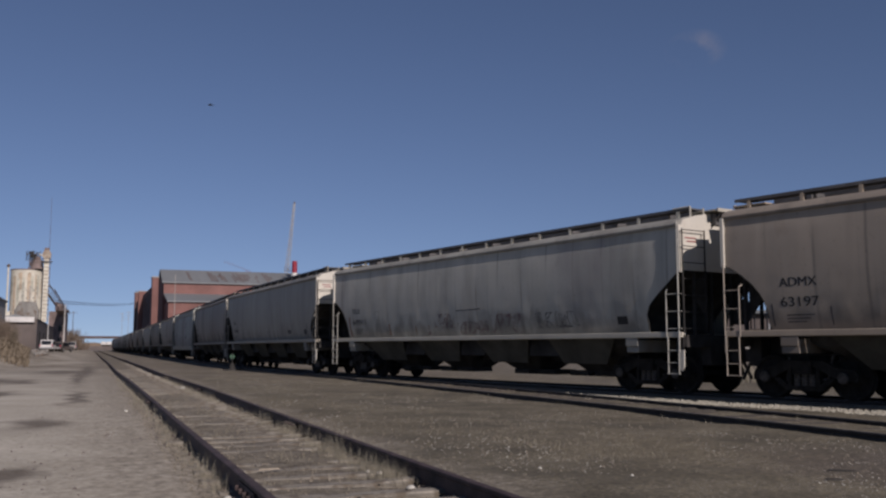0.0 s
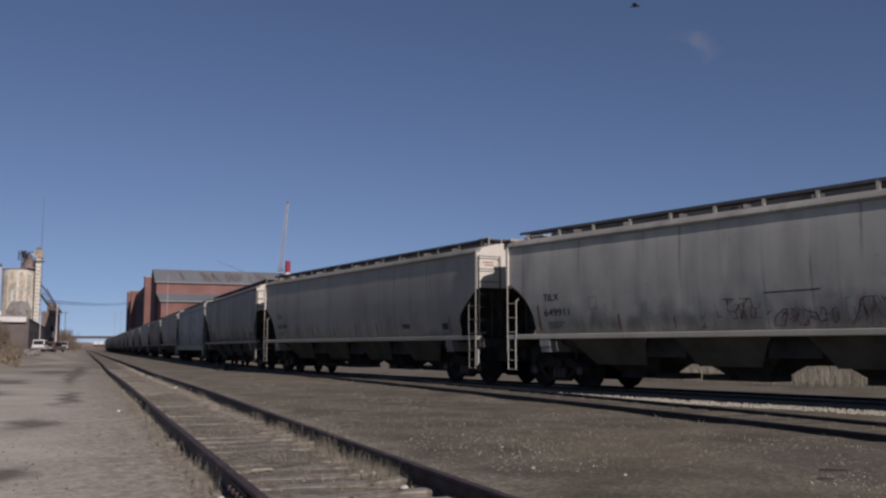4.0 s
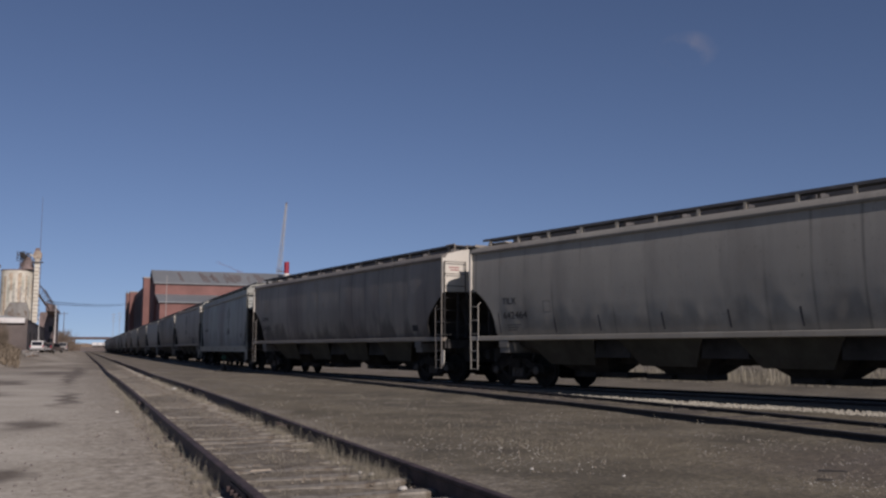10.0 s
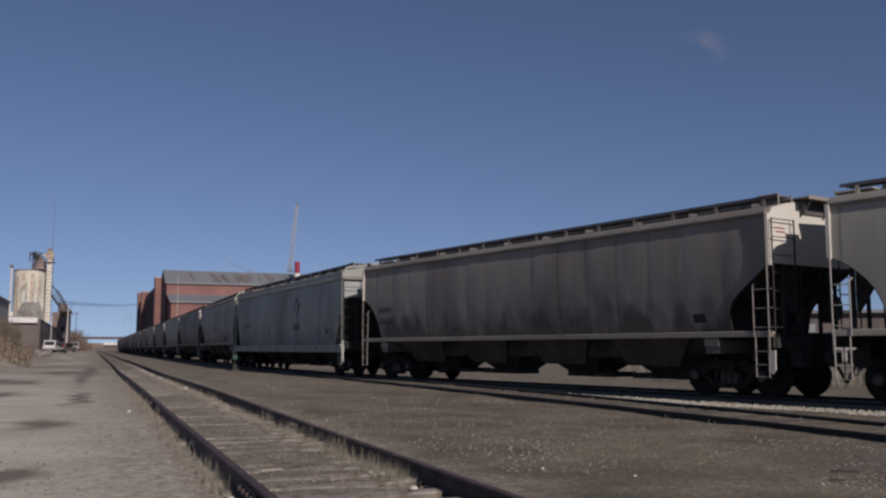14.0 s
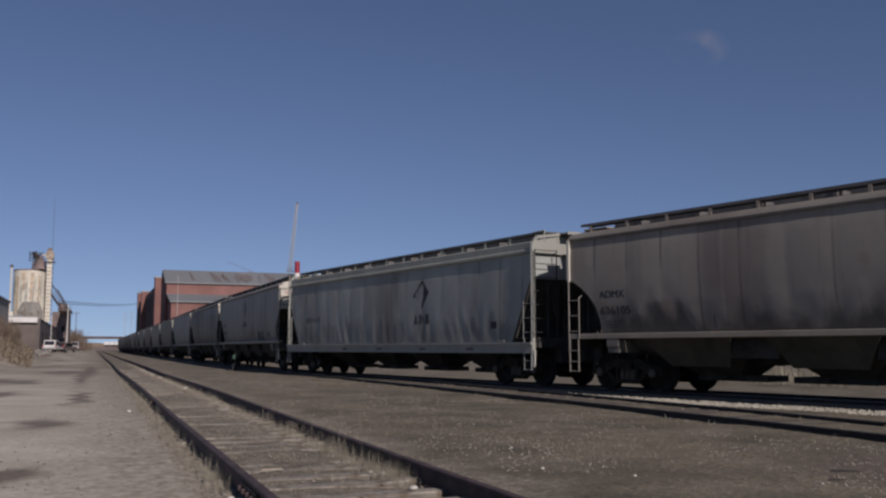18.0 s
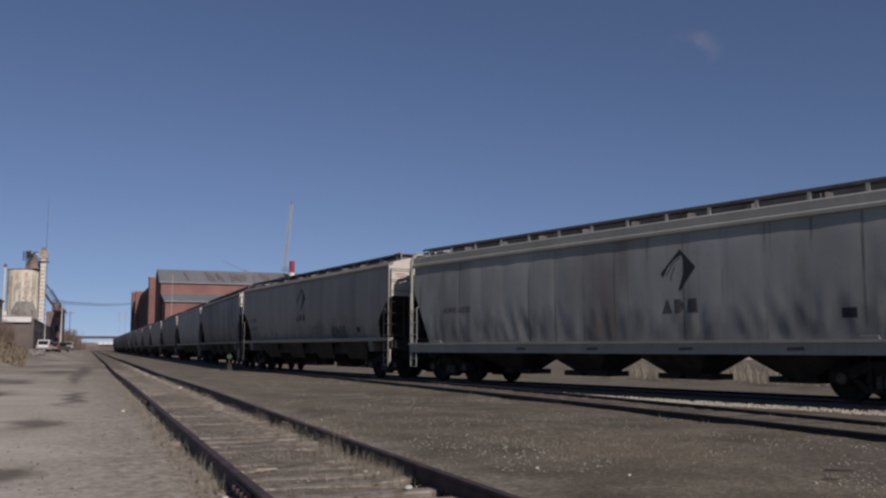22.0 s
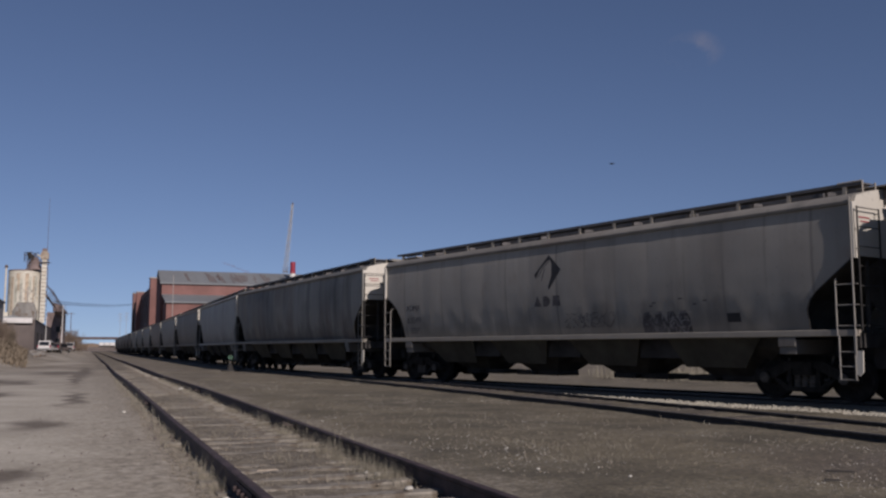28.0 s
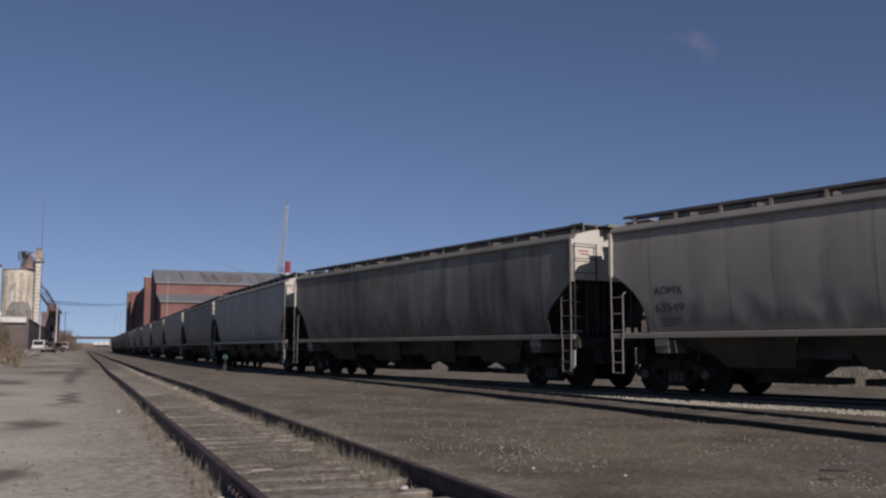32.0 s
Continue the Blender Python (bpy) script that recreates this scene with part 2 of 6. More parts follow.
def mesh_of(name, build, smooth=None, bevel=0.0):
    """A mesh from a function that fills a bmesh; smooth: the angle below which edges are shaded round."""
    bm = bmesh.new()
    build(bm)
    bmesh.ops.recalc_face_normals(bm, faces=bm.faces)
    if bevel:
        bmesh.ops.bevel(bm, geom=list(bm.edges), offset=bevel, segments=1, affect="EDGES", clamp_overlap=True)
    if smooth is not None:
        for f in bm.faces:
            f.smooth = True
        for e in bm.edges:
            if len(e.link_faces) == 2 and e.calc_face_angle() > radians(smooth):
                e.smooth = False
    me = bpy.data.meshes.new(name)
    bm.to_mesh(me)
    bm.free()
    return me


def put(name, me, mat, parent=None, label="", m=None):
    """One mesh object; the material belongs to the object, so that meshes can be shared."""
    ob = new(name, me)
    if not me.materials:
        me.materials.append(None)
    ob.material_slots[0].link = "OBJECT"
    ob.material_slots[0].material = mat
    if parent:
        ob.parent = parent
    if m is not None:
        ob.matrix_basis = m
    if label:
        ob["label"] = label
    return ob


def part(name, build, mat, parent=None, label="", m=None, smooth=None, bevel=0.0):
    return put(name, mesh_of(name, build, smooth, bevel), mat, parent, label, m)


def thing(name, label, category, m=None, group="", kind=""):
    ob = new(name)
    ob.empty_display_size = 0.3
    if m is not None:
        ob.matrix_basis = m
    return tagged(ob, label, category, group, kind)


# ------------------------------------------------------------------ the tracks in plan
TZ = 0.065          # rail heads of the middle track and of the train's track
NZ = 0.16           # rail heads of the siding
MAIN_X, SWITCH_Y = 8.97, 50.4
R1, TURN1, R2 = 91.0, radians(11.6), 312.0


def train_track(s):
    """Place and heading (from -y towards +x) of the train's track; s grows towards the camera, 0 at the switch."""
    if s <= 0:
        return MAIN_X, SWITCH_Y - s, 0.0
    c = min(s, R1 * TURN1)
    a = c / R1
    x, y = MAIN_X + R1 * (1 - math.cos(a)), SWITCH_Y - R1 * math.sin(a)
    if s > c:
        b = a + (s - c) / R2
        x += R2 * (math.cos(a) - math.cos(b))
        y -= R2 * (math.sin(b) - math.sin(a))
        a = b
    return x, y, a


def middle_track(y):
    """The straight leg of the switch, which bears slightly right towards the camera."""
    return MAIN_X if y > SWITCH_Y else MAIN_X + 0.97 * (1 - math.cos(min(1, (SWITCH_Y - y) / 40) * math.pi)) / 2


def ground_z(x, y):
    def up(v):
        v = max(0.0, min(1.0, v))
        return v * v * (3 - 2 * v)

    # a shallow dip between the tracks; the middle track is filled nearly to its rail heads
    z = -0.032 * up((x - 4.0) / 2.0) + 0.032 * up((x - middle_track(y) + 0.80) / 0.12) - 0.085 * up((x - middle_track(y) - 0.78) / 0.12) * up((38 - y) / 6.0) - 0.12 * up((x - 14.0) / 6.0) * up((40 - y) / 20)
    # the road climbs a little to the plant
    z += 0.72 * up((y - 60) / 70) * max(0.0, min(1.0, (-1.0 - x) / 3.0))
    # weedy bank beside the road
    q = -x - 0.056 * y
    return z + 1.7 * up(q / 3.0) * up((y - 48) / 25) * up((124 - y) / 10)

# ------------------------------------------------------------------ ground


def build_ground():
    xs = sorted(set([-1500, -700, -350, -180, -100, -60, -40, -30, -24] + [round(-20 + 0.5 * i, 2) for i in range(35)] + [round(-2.5 + 0.16 * i, 2) for i in range(46)] + [round(4.9 + 0.25 * i, 2) for i in range(11)] + [round(7.6 + 0.11 * i, 2) for i in range(36)]
                    + [round(11.7 + 0.4 * i, 2) for i in range(26)] + [24, 28, 34, 44, 60, 90, 140, 260, 500, 900, 1500]))
    ys = sorted(set([-400, -150, -60, -20, -8, -3] + [round(0.17 * i, 2) for i in range(100)] + [round(17.2 + 0.5 * i, 2) for i in range(66)]
                    + [52, 55, 59, 64, 70, 78, 88, 100, 115, 130, 150, 180, 220, 280, 360, 480, 700, 1000, 1600, 3200]))
    verts, faces = [], []
    for y in ys:
        for x in xs:
            near = 1.0 if (y < 50 and -20 < x < 22) else 0.0
            bumpy = (noise.noise((x * 0.35, y * 0.35, 0)) * 0.03 + noise.noise((x * 1.7, y * 1.7, 3)) * 0.014 + noise.noise((x * 4, y * 4, 7)) * 0.008) * near
            if x < 0.9:
                bumpy *= 0.3
            if -1.0 < x - 1.94 < 1.0:
                bumpy *= 0.4
            bumpy += 0.012 * near * max(0.0, min(1.0, (0.95 - x) / 0.3))
            bumpy -= near * ((0.052 if y < 8.3 else 0.034) * max(0.0, 1 - abs(x - 2.50) / 0.32) + 0.026 * max(0.0, 1 - abs(x - 0.99) / 0.3))
            if 1.2 < x < 2.4:
                bumpy += near * (-0.014 + 0.016 * noise.noise((x * 1.6, y * 1.1, 21)))
            verts.append((x, y, ground_z(x, y) + bumpy))
    w = len(xs)
    for j in range(len(ys) - 1):
        for i in range(w - 1):
            a = j * w + i
            faces.append((a, a + 1, a + w + 1, a + w))
    me = bpy.data.meshes.new("ground")
    me.from_pydata(verts, [], faces)
    for p in me.polygons:
        p.use_smooth = True
    m, n, l, b = material("dirt_yard", 0.95)
    geo = n.new("ShaderNodeNewGeometry")
    sep = n.new("ShaderNodeSeparateXYZ")
    wob = n.new("ShaderNodeVectorMath")
    wob.operation = "ADD"
    l.new(geo.outputs["Position"], wob.inputs[0])
    wn_ = n.new("ShaderNodeTexNoise")
    wn_.inputs["Scale"].default_value, wn_.inputs["Detail"].default_value = 0.8, 5
    l.new(geo.outputs["Position"], wn_.inputs[0])
    sc = n.new("ShaderNodeVectorMath")
    sc.operation = "MULTIPLY_ADD"
    sc.inputs[1].default_value, sc.inputs[2].default_value = (1.6, 2, 0), (-0.8, -1, 0)
    l.new(wn_.outputs["Color"], sc.inputs[0])
    l.new(sc.outputs[0], wob.inputs[1])
    l.new(wob.outputs[0], sep.inputs[0])

    def pos_noise(scale, detail=5.0, stretch=(1, 1, 1)):
        mp = n.new("ShaderNodeMapping")
        mp.inputs["Scale"].default_value = stretch
        l.new(geo.outputs["Position"], mp.inputs[0])
        t = n.new("ShaderNodeTexNoise")
        t.inputs["Scale"].default_value, t.inputs["Detail"].default_value = scale, detail
        l.new(mp.outputs[0], t.inputs[0])
        return t.outputs[0]

    def across(p0, p1):
        r = n.new("ShaderNodeMapRange")
        r.inputs["From Min"].default_value, r.inputs["From Max"].default_value = p0, p1
        l.new(sep.outputs[0], r.inputs[0])
        return r.outputs[0]

    dirt = ramp(n, l, pos_noise(0.9), [(0.30, (0.074, 0.062, 0.038)), (0.52, (0.130, 0.110, 0.068)), (0.72, (0.182, 0.156, 0.099))])
    tan = ramp(n, l, pos_noise(0.35, 6, (1, 0.5, 1)), [(0.42, (0, 0, 0)), (0.66, (1, 1, 1))])
    dirt = mixed(n, l, dirt, (0.20, 0.166, 0.098), mixed(n, l, (0, 0, 0), tan, 0.5))
    lot = ramp(n, l, pos_noise(0.6, 6), [(0.3, (0.365, 0.328, 0.253)), (0.7, (0.485, 0.442, 0.35))])
    edge = ramp(n, l, pos_noise(5.0, 7), [(0.38, (0.25, 0.215, 0.158)), (0.5, (0.33, 0.29, 0.217)), (0.64, (0.41, 0.365, 0.285))])
    col = mixed(n, l, lot, edge, across(-0.7, 0.7))
    col = mixed(n, l, col, dirt, across(2.6, 3.6))
    # the road turns browner with distance
    far_ = n.new("ShaderNodeMapRange")
    far_.inputs["From Min"].default_value, far_.inputs["From Max"].default_value = 20.0, 55.0
    l.new(sep.outputs[1], far_.inputs[0])
    mott = ramp(n, l, pos_noise(0.16, 6, (1.6, 0.7, 1)), [(0.36, (0.25, 0.25, 0.25)), (0.60, (1, 1, 1))])
    fm = n.new("ShaderNodeMath")
    fm.operation = "MULTIPLY"
    l.new(far_.outputs[0], fm.inputs[0])
    l.new(mott, fm.inputs[1])
    brown = ramp(n, l, pos_noise(0.5, 6), [(0.35, (0.13, 0.105, 0.07)), (0.65, (0.26, 0.22, 0.16))])
    col = mixed(n, l, col, brown, fm.outputs[0])
    # dark cinders between the siding's rails
    bed = ramp(n, l, pos_noise(3.0, 6), [(0.35, (0.085, 0.068, 0.044)), (0.65, (0.21, 0.178, 0.118))])
    lo_, hi_ = across(0.9, 1.3), across(3.0, 2.4)
    bm_ = n.new("ShaderNodeMath")
    bm_.operation = "MULTIPLY"
    l.new(lo_, bm_.inputs[0])
    l.new(hi_, bm_.inputs[1])
    col = mixed(n, l, col, bed, mixed(n, l, (0, 0, 0), bm_.outputs[0], 0.8))
    # damp patches on the dirt road, each with its own ragged outline; the last entry only darkens the yard at the near
    # right
    for cx, cy, sx, sy in ((-0.75, 14.8, 0.60, 1.3), (-0.30, 22.5, 0.34, 4.2), (-2.1, 33.0, 0.75, 3.2), (-0.35, 38.0, 0.25, 12.0), (-2.1, 24.4, 0.7, 2.0), (-0.52, 8.9, 0.30, 0.9), (-0.1, 50.0, 0.40, 14.0), (-1.2, 46.0, 1.6, 5.0), (-3.0, 34.0, 0.8, 4.0), (7.9, 6.6, 2.3, 2.4)):
        off = n.new("ShaderNodeVectorMath")
        off.operation = "SUBTRACT"
        off.inputs[1].default_value = (cx, cy, 0)
        l.new(wob.outputs[0], off.inputs[0])
        scl = n.new("ShaderNodeVectorMath")
        scl.operation = "MULTIPLY"
        scl.inputs[1].default_value = (1 / sx, 1 / sy, 0)
        l.new(off.outputs[0], scl.inputs[0])
        ln = n.new("ShaderNodeVectorMath")
        ln.operation = "LENGTH"
        l.new(scl.outputs[0], ln.inputs[0])
        mask = ramp(n, l, ln.outputs["Value"], [(0.40, (0.9, 0.9, 0.9)), (1.0, (0, 0, 0))])
        col = mixed(n, l, col, (0.12, 0.097, 0.068), mask)
    # brown soil on the weedy bank
    up_ = n.new("ShaderNodeMapRange")
    up_.inputs["From Min"].default_value, up_.inputs["From Max"].default_value = 0.35, 1.0
    sepz = n.new("ShaderNodeSeparateXYZ")
    l.new(geo.outputs["Position"], sepz.inputs[0])
    l.new(sepz.outputs[2], up_.inputs[0])
    soil = ramp(n, l, pos_noise(1.2, 6), [(0.35, (0.075, 0.058, 0.038)), (0.65, (0.165, 0.132, 0.085))])
    bank = n.new("ShaderNodeMath")
    bank.operation = "MULTIPLY"
    l.new(up_.outputs[0], bank.inputs[0])
    l.new(across(-3.2, -4.4), bank.inputs[1])
    col = mixed(n, l, col, soil, bank.outputs[0])
    # pale crushed stone beside the train's track
    grain = pos_noise(22, 3)
    col = mixed(n, l, col, ramp(n, l, grain, [(0.3, (0.45, 0.45, 0.45)), (0.7, (1.2, 1.2, 1.2))]), mixed(n, l, (0.30, 0.30, 0.30), (0.85, 0.85, 0.85), across(0.2, 1.4)), "MULTIPLY")
    col = mixed(n, l, col, ramp(n, l, pos_noise(13.0, 6), [(0.34, (0.55, 0.53, 0.50)), (0.6, (1.08, 1.08, 1.08))]), mixed(n, l, (0.12, 0.12, 0.12), (0.75, 0.75, 0.75), across(-1.6, 0.4)), "MULTIPLY")
    vor = n.new("ShaderNodeTexVoronoi")
    vor.inputs["Scale"].default_value = 34
    l.new(geo.outputs["Position"], vor.inputs[0])
    specks = ramp(n, l, vor.outputs["Distance"], [(0.13, (1, 1, 1)), (0.22, (0, 0, 0))])
    patch = ramp(n, l, pos_noise(0.9, 6), [(0.42, (0, 0, 0)), (0.62, (1, 1, 1))])
    sm = n.new("ShaderNodeMath")
    sm.operation = "MULTIPLY"
    l.new(specks, sm.inputs[0])
    l.new(patch, sm.inputs[1])
    col = mixed(n, l, col, (0.50, 0.47, 0.42), sm.outputs[0])
    l.new(col, b.inputs["Base Color"])
    bumped(n, l, b, pos_noise(14, 6), 0.7, 0.03)
    # the road is packed smoother than the yard
    rgh = n.new("ShaderNodeMapRange")
    rgh.inputs["From Min"].default_value, rgh.inputs["From Max"].default_value = 0.5, 2.8
    rgh.inputs["To Min"].default_value, rgh.inputs["To Max"].default_value = 0.06, 0.62
    l.new(sep.outputs[0], rgh.inputs[0])
    l.new(rgh.outputs[0], b.inputs["Normal"].links[0].from_node.inputs["Strength"])
    tagged(put("ground", me, m), "brown gravelly dirt yard with a pale dirt road", "ground", kind="structure")


build_ground()

# ------------------------------------------------------------------ rails and ties
RAIL_SECTION = [(-0.065, -0.16), (0.065, -0.16), (0.065, -0.148), (0.014, -0.125), (0.012, -0.045), (0.036, -0.03), (0.036, -0.006), (0.028, 0.0), (-0.028, 0.0), (-0.036, -0.006), (-0.036, -0.03), (-0.012, -0.045), (-0.014, -0.125), (-0.065, -0.148)]


TALL_SECTION = [(u, w if w > -0.1 else w - 0.034) for u, w in RAIL_SECTION]
HEAD_SECTION = [(-0.024, -0.002), (0.024, -0.002), (0.024, 0.003), (-0.024, 0.003)]


def sweep_rail(name, points, mat, label, section=RAIL_SECTION):
    """A rail along points (x, y, z of its head)."""

    def build(bm):
        rows = []
        for i, p in enumerate(points):
            a, b = Vector(points[max(0, i - 1)]), Vector(points[min(len(points) - 1, i + 1)])
            d = (b - a)
            d.z = 0
            d.normalize()
            side = Vector((d.y, -d.x, 0))
            rows.append([bm.verts.new(Vector(p) + side * u + Vector((0, 0, w))) for u, w in section])
        k = len(section)
        for a, b in zip(rows, rows[1:]):
            for i in range(k):
                bm.faces.new((a[i], a[(i + 1) % k], b[(i + 1) % k], b[i]))
        bm.faces.new(rows[0])
        bm.faces.new(rows[-1][::-1])

    return tagged(part(name, build, mat, smooth=30), label, "rail", kind="structure")


POLISHED = plain("worn_rail_steel", (0.16, 0.155, 0.15), 0.45, 0.6, 6.0, 0.3, 0)
SIDING_X = (1.115, 2.648)


def tracks():
    # the siding beside the camera; its line wavers a little as old track does
    wav = lambda y: 0.035 * math.sin(y * 0.11) * min(1, y / 25)
    ys = [-6 + 1.5 * i for i in range(60)] + [90, 110, 140, 180, 240, 320, 420]
    siding = thing("siding_track", "old rusty siding track on half-buried wooden ties", "railway track", kind="structure")
    for x in SIDING_X:
        r = sweep_rail("rail", [(x + wav(y), y, NZ + 0.012 * math.sin(y * 0.23 + x)) for y in ys], RAIL_SIDE, "rusty steel rail", TALL_SECTION)
        r.parent = siding
        r["category"] = ""
        del r["category"], r["kind"]
    # joint bars with bolts
    for x, y, side in ((SIDING_X[0], 6.75, -1), (SIDING_X[1], 12.6, -1), (SIDING_X[0], 18.6, -1), (SIDING_X[1], 24.0, -1)):
        def build(bm, side=side):
            box(bm, side * 0.012, side * 0.04, -0.36, 0.36, -0.125, -0.035)
            for k in (-0.27, -0.09, 0.09, 0.27):
                bar(bm, (side * 0.035, k, -0.08), (side * 0.075, k, -0.08), 0.022, 6)
        part("joint_bar", build, RAIL_SIDE, siding, "rusty bolted joint bar", pose(x + wav(y), y, NZ))
    shapes = []
    for k in range(6):
        def build(bm):
            n_ = 5
            rows = []
            for i in range(n_ + 1):
                x = -1.0 + 2.0 * i / n_
                e = random.uniform(-0.012, 0.012)
                rows.append([bm.verts.new((x, y, z + e)) for y, z in ((-0.11, -0.1), (-0.115, -0.015), (-0.085, 0.006), (0.085, 0.004), (0.112, -0.018), (0.11, -0.1))])
            for a, b in zip(rows, rows[1:]):
                for i in range(5):
                    bm.faces.new((a[i], a[i + 1], b[i + 1], b[i]))
            bm.faces.new(rows[0][::-1])
            bm.faces.new(rows[-1])
        shapes.append(mesh_of("tie", build))
    y = -5.6
    while y < 75:
        put("tie", random.choice(shapes), TIE, siding, "", pose(1.94 + random.uniform(-0.08, 0.08), y, random.uniform(-0.006, 0.008) if y < 8.5 else random.uniform(-0.024, 0.002), 0, random.uniform(-0.6, 0.6), random.uniform(-2.5, 2.5)))
        y += random.uniform(0.48, 0.6)
    def build(bm):
        box(bm, -0.71, 0.71, -0.11, 0.11, -0.1, 0.004)
    short = mesh_of("tie", build, bevel=0.01)
    # tie plates and spikes near the camera
    def plate(bm):
        box(bm, -0.115, 0.115, -0.08, 0.08, -0.012, 0.004)
        for k in (-0.085, 0.085):
            box(bm, k - 0.012, k + 0.012, -0.05, -0.026, 0.006, 0.03)
    pm = mesh_of("tie_plate", plate)
    for i in range(26):
        for x in SIDING_X:
            put("tie_plate", pm, RAIL_SIDE, siding, "", pose(x, 3.2 + 0.54 * i, -0.018))

    # the middle track
    mid = thing("middle_track", "dark straight running track in low dirt", "railway track", kind="structure")
    ys = [-20 + 2.0 * i for i in range(55)] + [100, 130, 170, 220, 300, 420, 600]
    for off in (-0.75, 0.75):
        h_ = sweep_rail("rail_head", [(middle_track(y) + off, y, TZ) for y in ys], POLISHED, "worn shiny rail head", HEAD_SECTION)
        h_.parent = mid
        del h_["category"], h_["kind"]
        r = sweep_rail("rail", [(middle_track(y) + off, y, TZ) for y in ys], RAIL_DARK, "dark steel rail")
        r.parent = mid
        del r["category"], r["kind"]
    y = 5.0
    while y < 62:
        put("tie", short, TIE_DARK, mid, "", pose(middle_track(y), y, 0.0 + random.uniform(-0.012, 0.01), 0, 0, random.uniform(-2, 2)))
        y += random.uniform(0.48, 0.58)
    # the diverging track under the train
    div = thing("train_track", "curving track under the freight train, shaded", "railway track", kind="structure")
    ss = [-4 + 1.5 * i for i in range(66)]
    for off in (-0.75, 0.75):
        pts = []
        for s in ss:
            x, y, a = train_track(s)
            pts.append((x - off * math.cos(a), y - off * math.sin(a), TZ + 0.002))
        h_ = sweep_rail("rail_head", pts, POLISHED, "worn shiny rail head", HEAD_SECTION)
        h_.parent = div
        del h_["category"], h_["kind"]
        r = sweep_rail("rail", pts, RAIL_DARK, "dark steel rail")
        r.parent = div
        del r["category"], r["kind"]
    s = 8.0
    while s < 60:
        x, y, a = train_track(s)
        put("tie", short, TIE_DARK, div, "", pose(x, y, 0.0, 0, 0, math.degrees(a)))
        s += 0.54


tracks()

# ------------------------------------------------------------------ freight cars
HALF = 8.69        # half the body's length
TRUCK_X = 7.15     # truck centres from the middle
WHEEL_R = 0.457


def inset(z, deep=1.0):
    """How far the ends of a round-sided car draw in below the end sheet; deep above 1: the straighter front end."""
    pts = [(1.42, 1.02), (1.85, 1.0), (2.05, 0.93), (2.2, 0.85), (2.4, 0.69), (2.6, 0.46), (2.75, 0.22), (2.85, 0.0), (9, 0)]
    if deep > 1:
        pts = [(1.42, 1.12), (1.85, 1.12), (2.05, 1.02), (2.2, 0.86), (2.4, 0.60), (2.6, 0.33), (2.75, 0.13), (2.85, 0.0), (9, 0)]
    for (a, p), (b, q) in zip(pts, pts[1:]):
        if z <= b:
            return p + (q - p) * (z - a) / (b - a)
    return 0.0


DEEP = 1.28
ROOF_C = [(0.3, 0.3, 0.3)]
SIDE = ["round", 0]         # kind and number of the car that is being built
FLAT_Z = ((1.18, 1.52), (2.0, 1.54), (2.5, 1.545), (3.0, 1.54), (3.3, 1.53), (3.72, 1.50))


def level(z, pts):
    for (a, p), (b, q) in zip(pts, pts[1:]):
        if z <= b:
            return p + (q - p) * (z - a) / (b - a)
    return pts[-1][1]


BOWED = {0: 0.6, 1: 0.5, 2: 0.35, 5: 0.7}       # how far each car's sheets bow


SHEETS = {}


def sheet_shape(k, seed):
    if (k, seed) not in SHEETS:
        r = random.Random(k * 31 + seed * 977)
        SHEETS[k, seed] = r.uniform(0.001, 0.009), r.uniform(-0.006, 0.006)
    return SHEETS[k, seed]


def dent(x, z):
    """Buckling of the side sheets: each bows between its welds; lower down the sheets are creased."""
    kind, seed = SIDE
    lo, hi = (1.18, 3.72) if kind == "flat" else (1.42, 3.87)
    edge = max(0.0, min(1.0, (z - lo) / 0.12, (hi - z) / 0.30))
    edge *= max(0.25, min(1.0, (8.3 - abs(x)) / 0.8))
    u = x / SHEET + int(seed) * 0.37
    k = math.floor(u)
    f = u - k
    p, q = sheet_shape(k, seed)
    d = BOWED.get(seed, 1.0) * (p * 4 * f * (1 - f) + q * (f - 0.5))
    low = max(0.0, min(1.0, (2.62 - z) / 0.8))
    deep = 1.35 if kind == "flat" else 1.0
    if kind == "flat":
        low = max(0.0, min(1.0, (2.45 - z) / 0.7))
        x *= 1.5
    d += deep * low * (0.010 * noise.noise((x * 1.5 + seed * 9.1, z * 1.1, seed)) + 0.026 * (0.22 - abs(noise.noise((x * 1.25 + 0.55 * z + seed * 5.3, z * 0.5, 4 + seed)))))
    d += 0.006 * deep * noise.noise((x * 0.8, z * 0.9, seed * 3.7)) + 0.010 * low * (0.2 - abs(noise.noise((x * 2.6 - 1.2 * z, z * 0.8, 8 + seed))))
    return d * edge


NX, NZ_ = 190, 26


def skin_rows():
    return (1.18, 3.72) if SIDE[0] == "flat" else (1.42, 3.87)


def skin_ends(z):
    return (HALF - 0.12 - inset_flat(z),) * 2 if SIDE[0] == "flat" else (HALF - inset(z), HALF - inset(z, DEEP))


def bulge(x, z):
    return (level(z, FLAT_Z) if SIDE[0] == "flat" else side_y(z)) + dent(x, z)


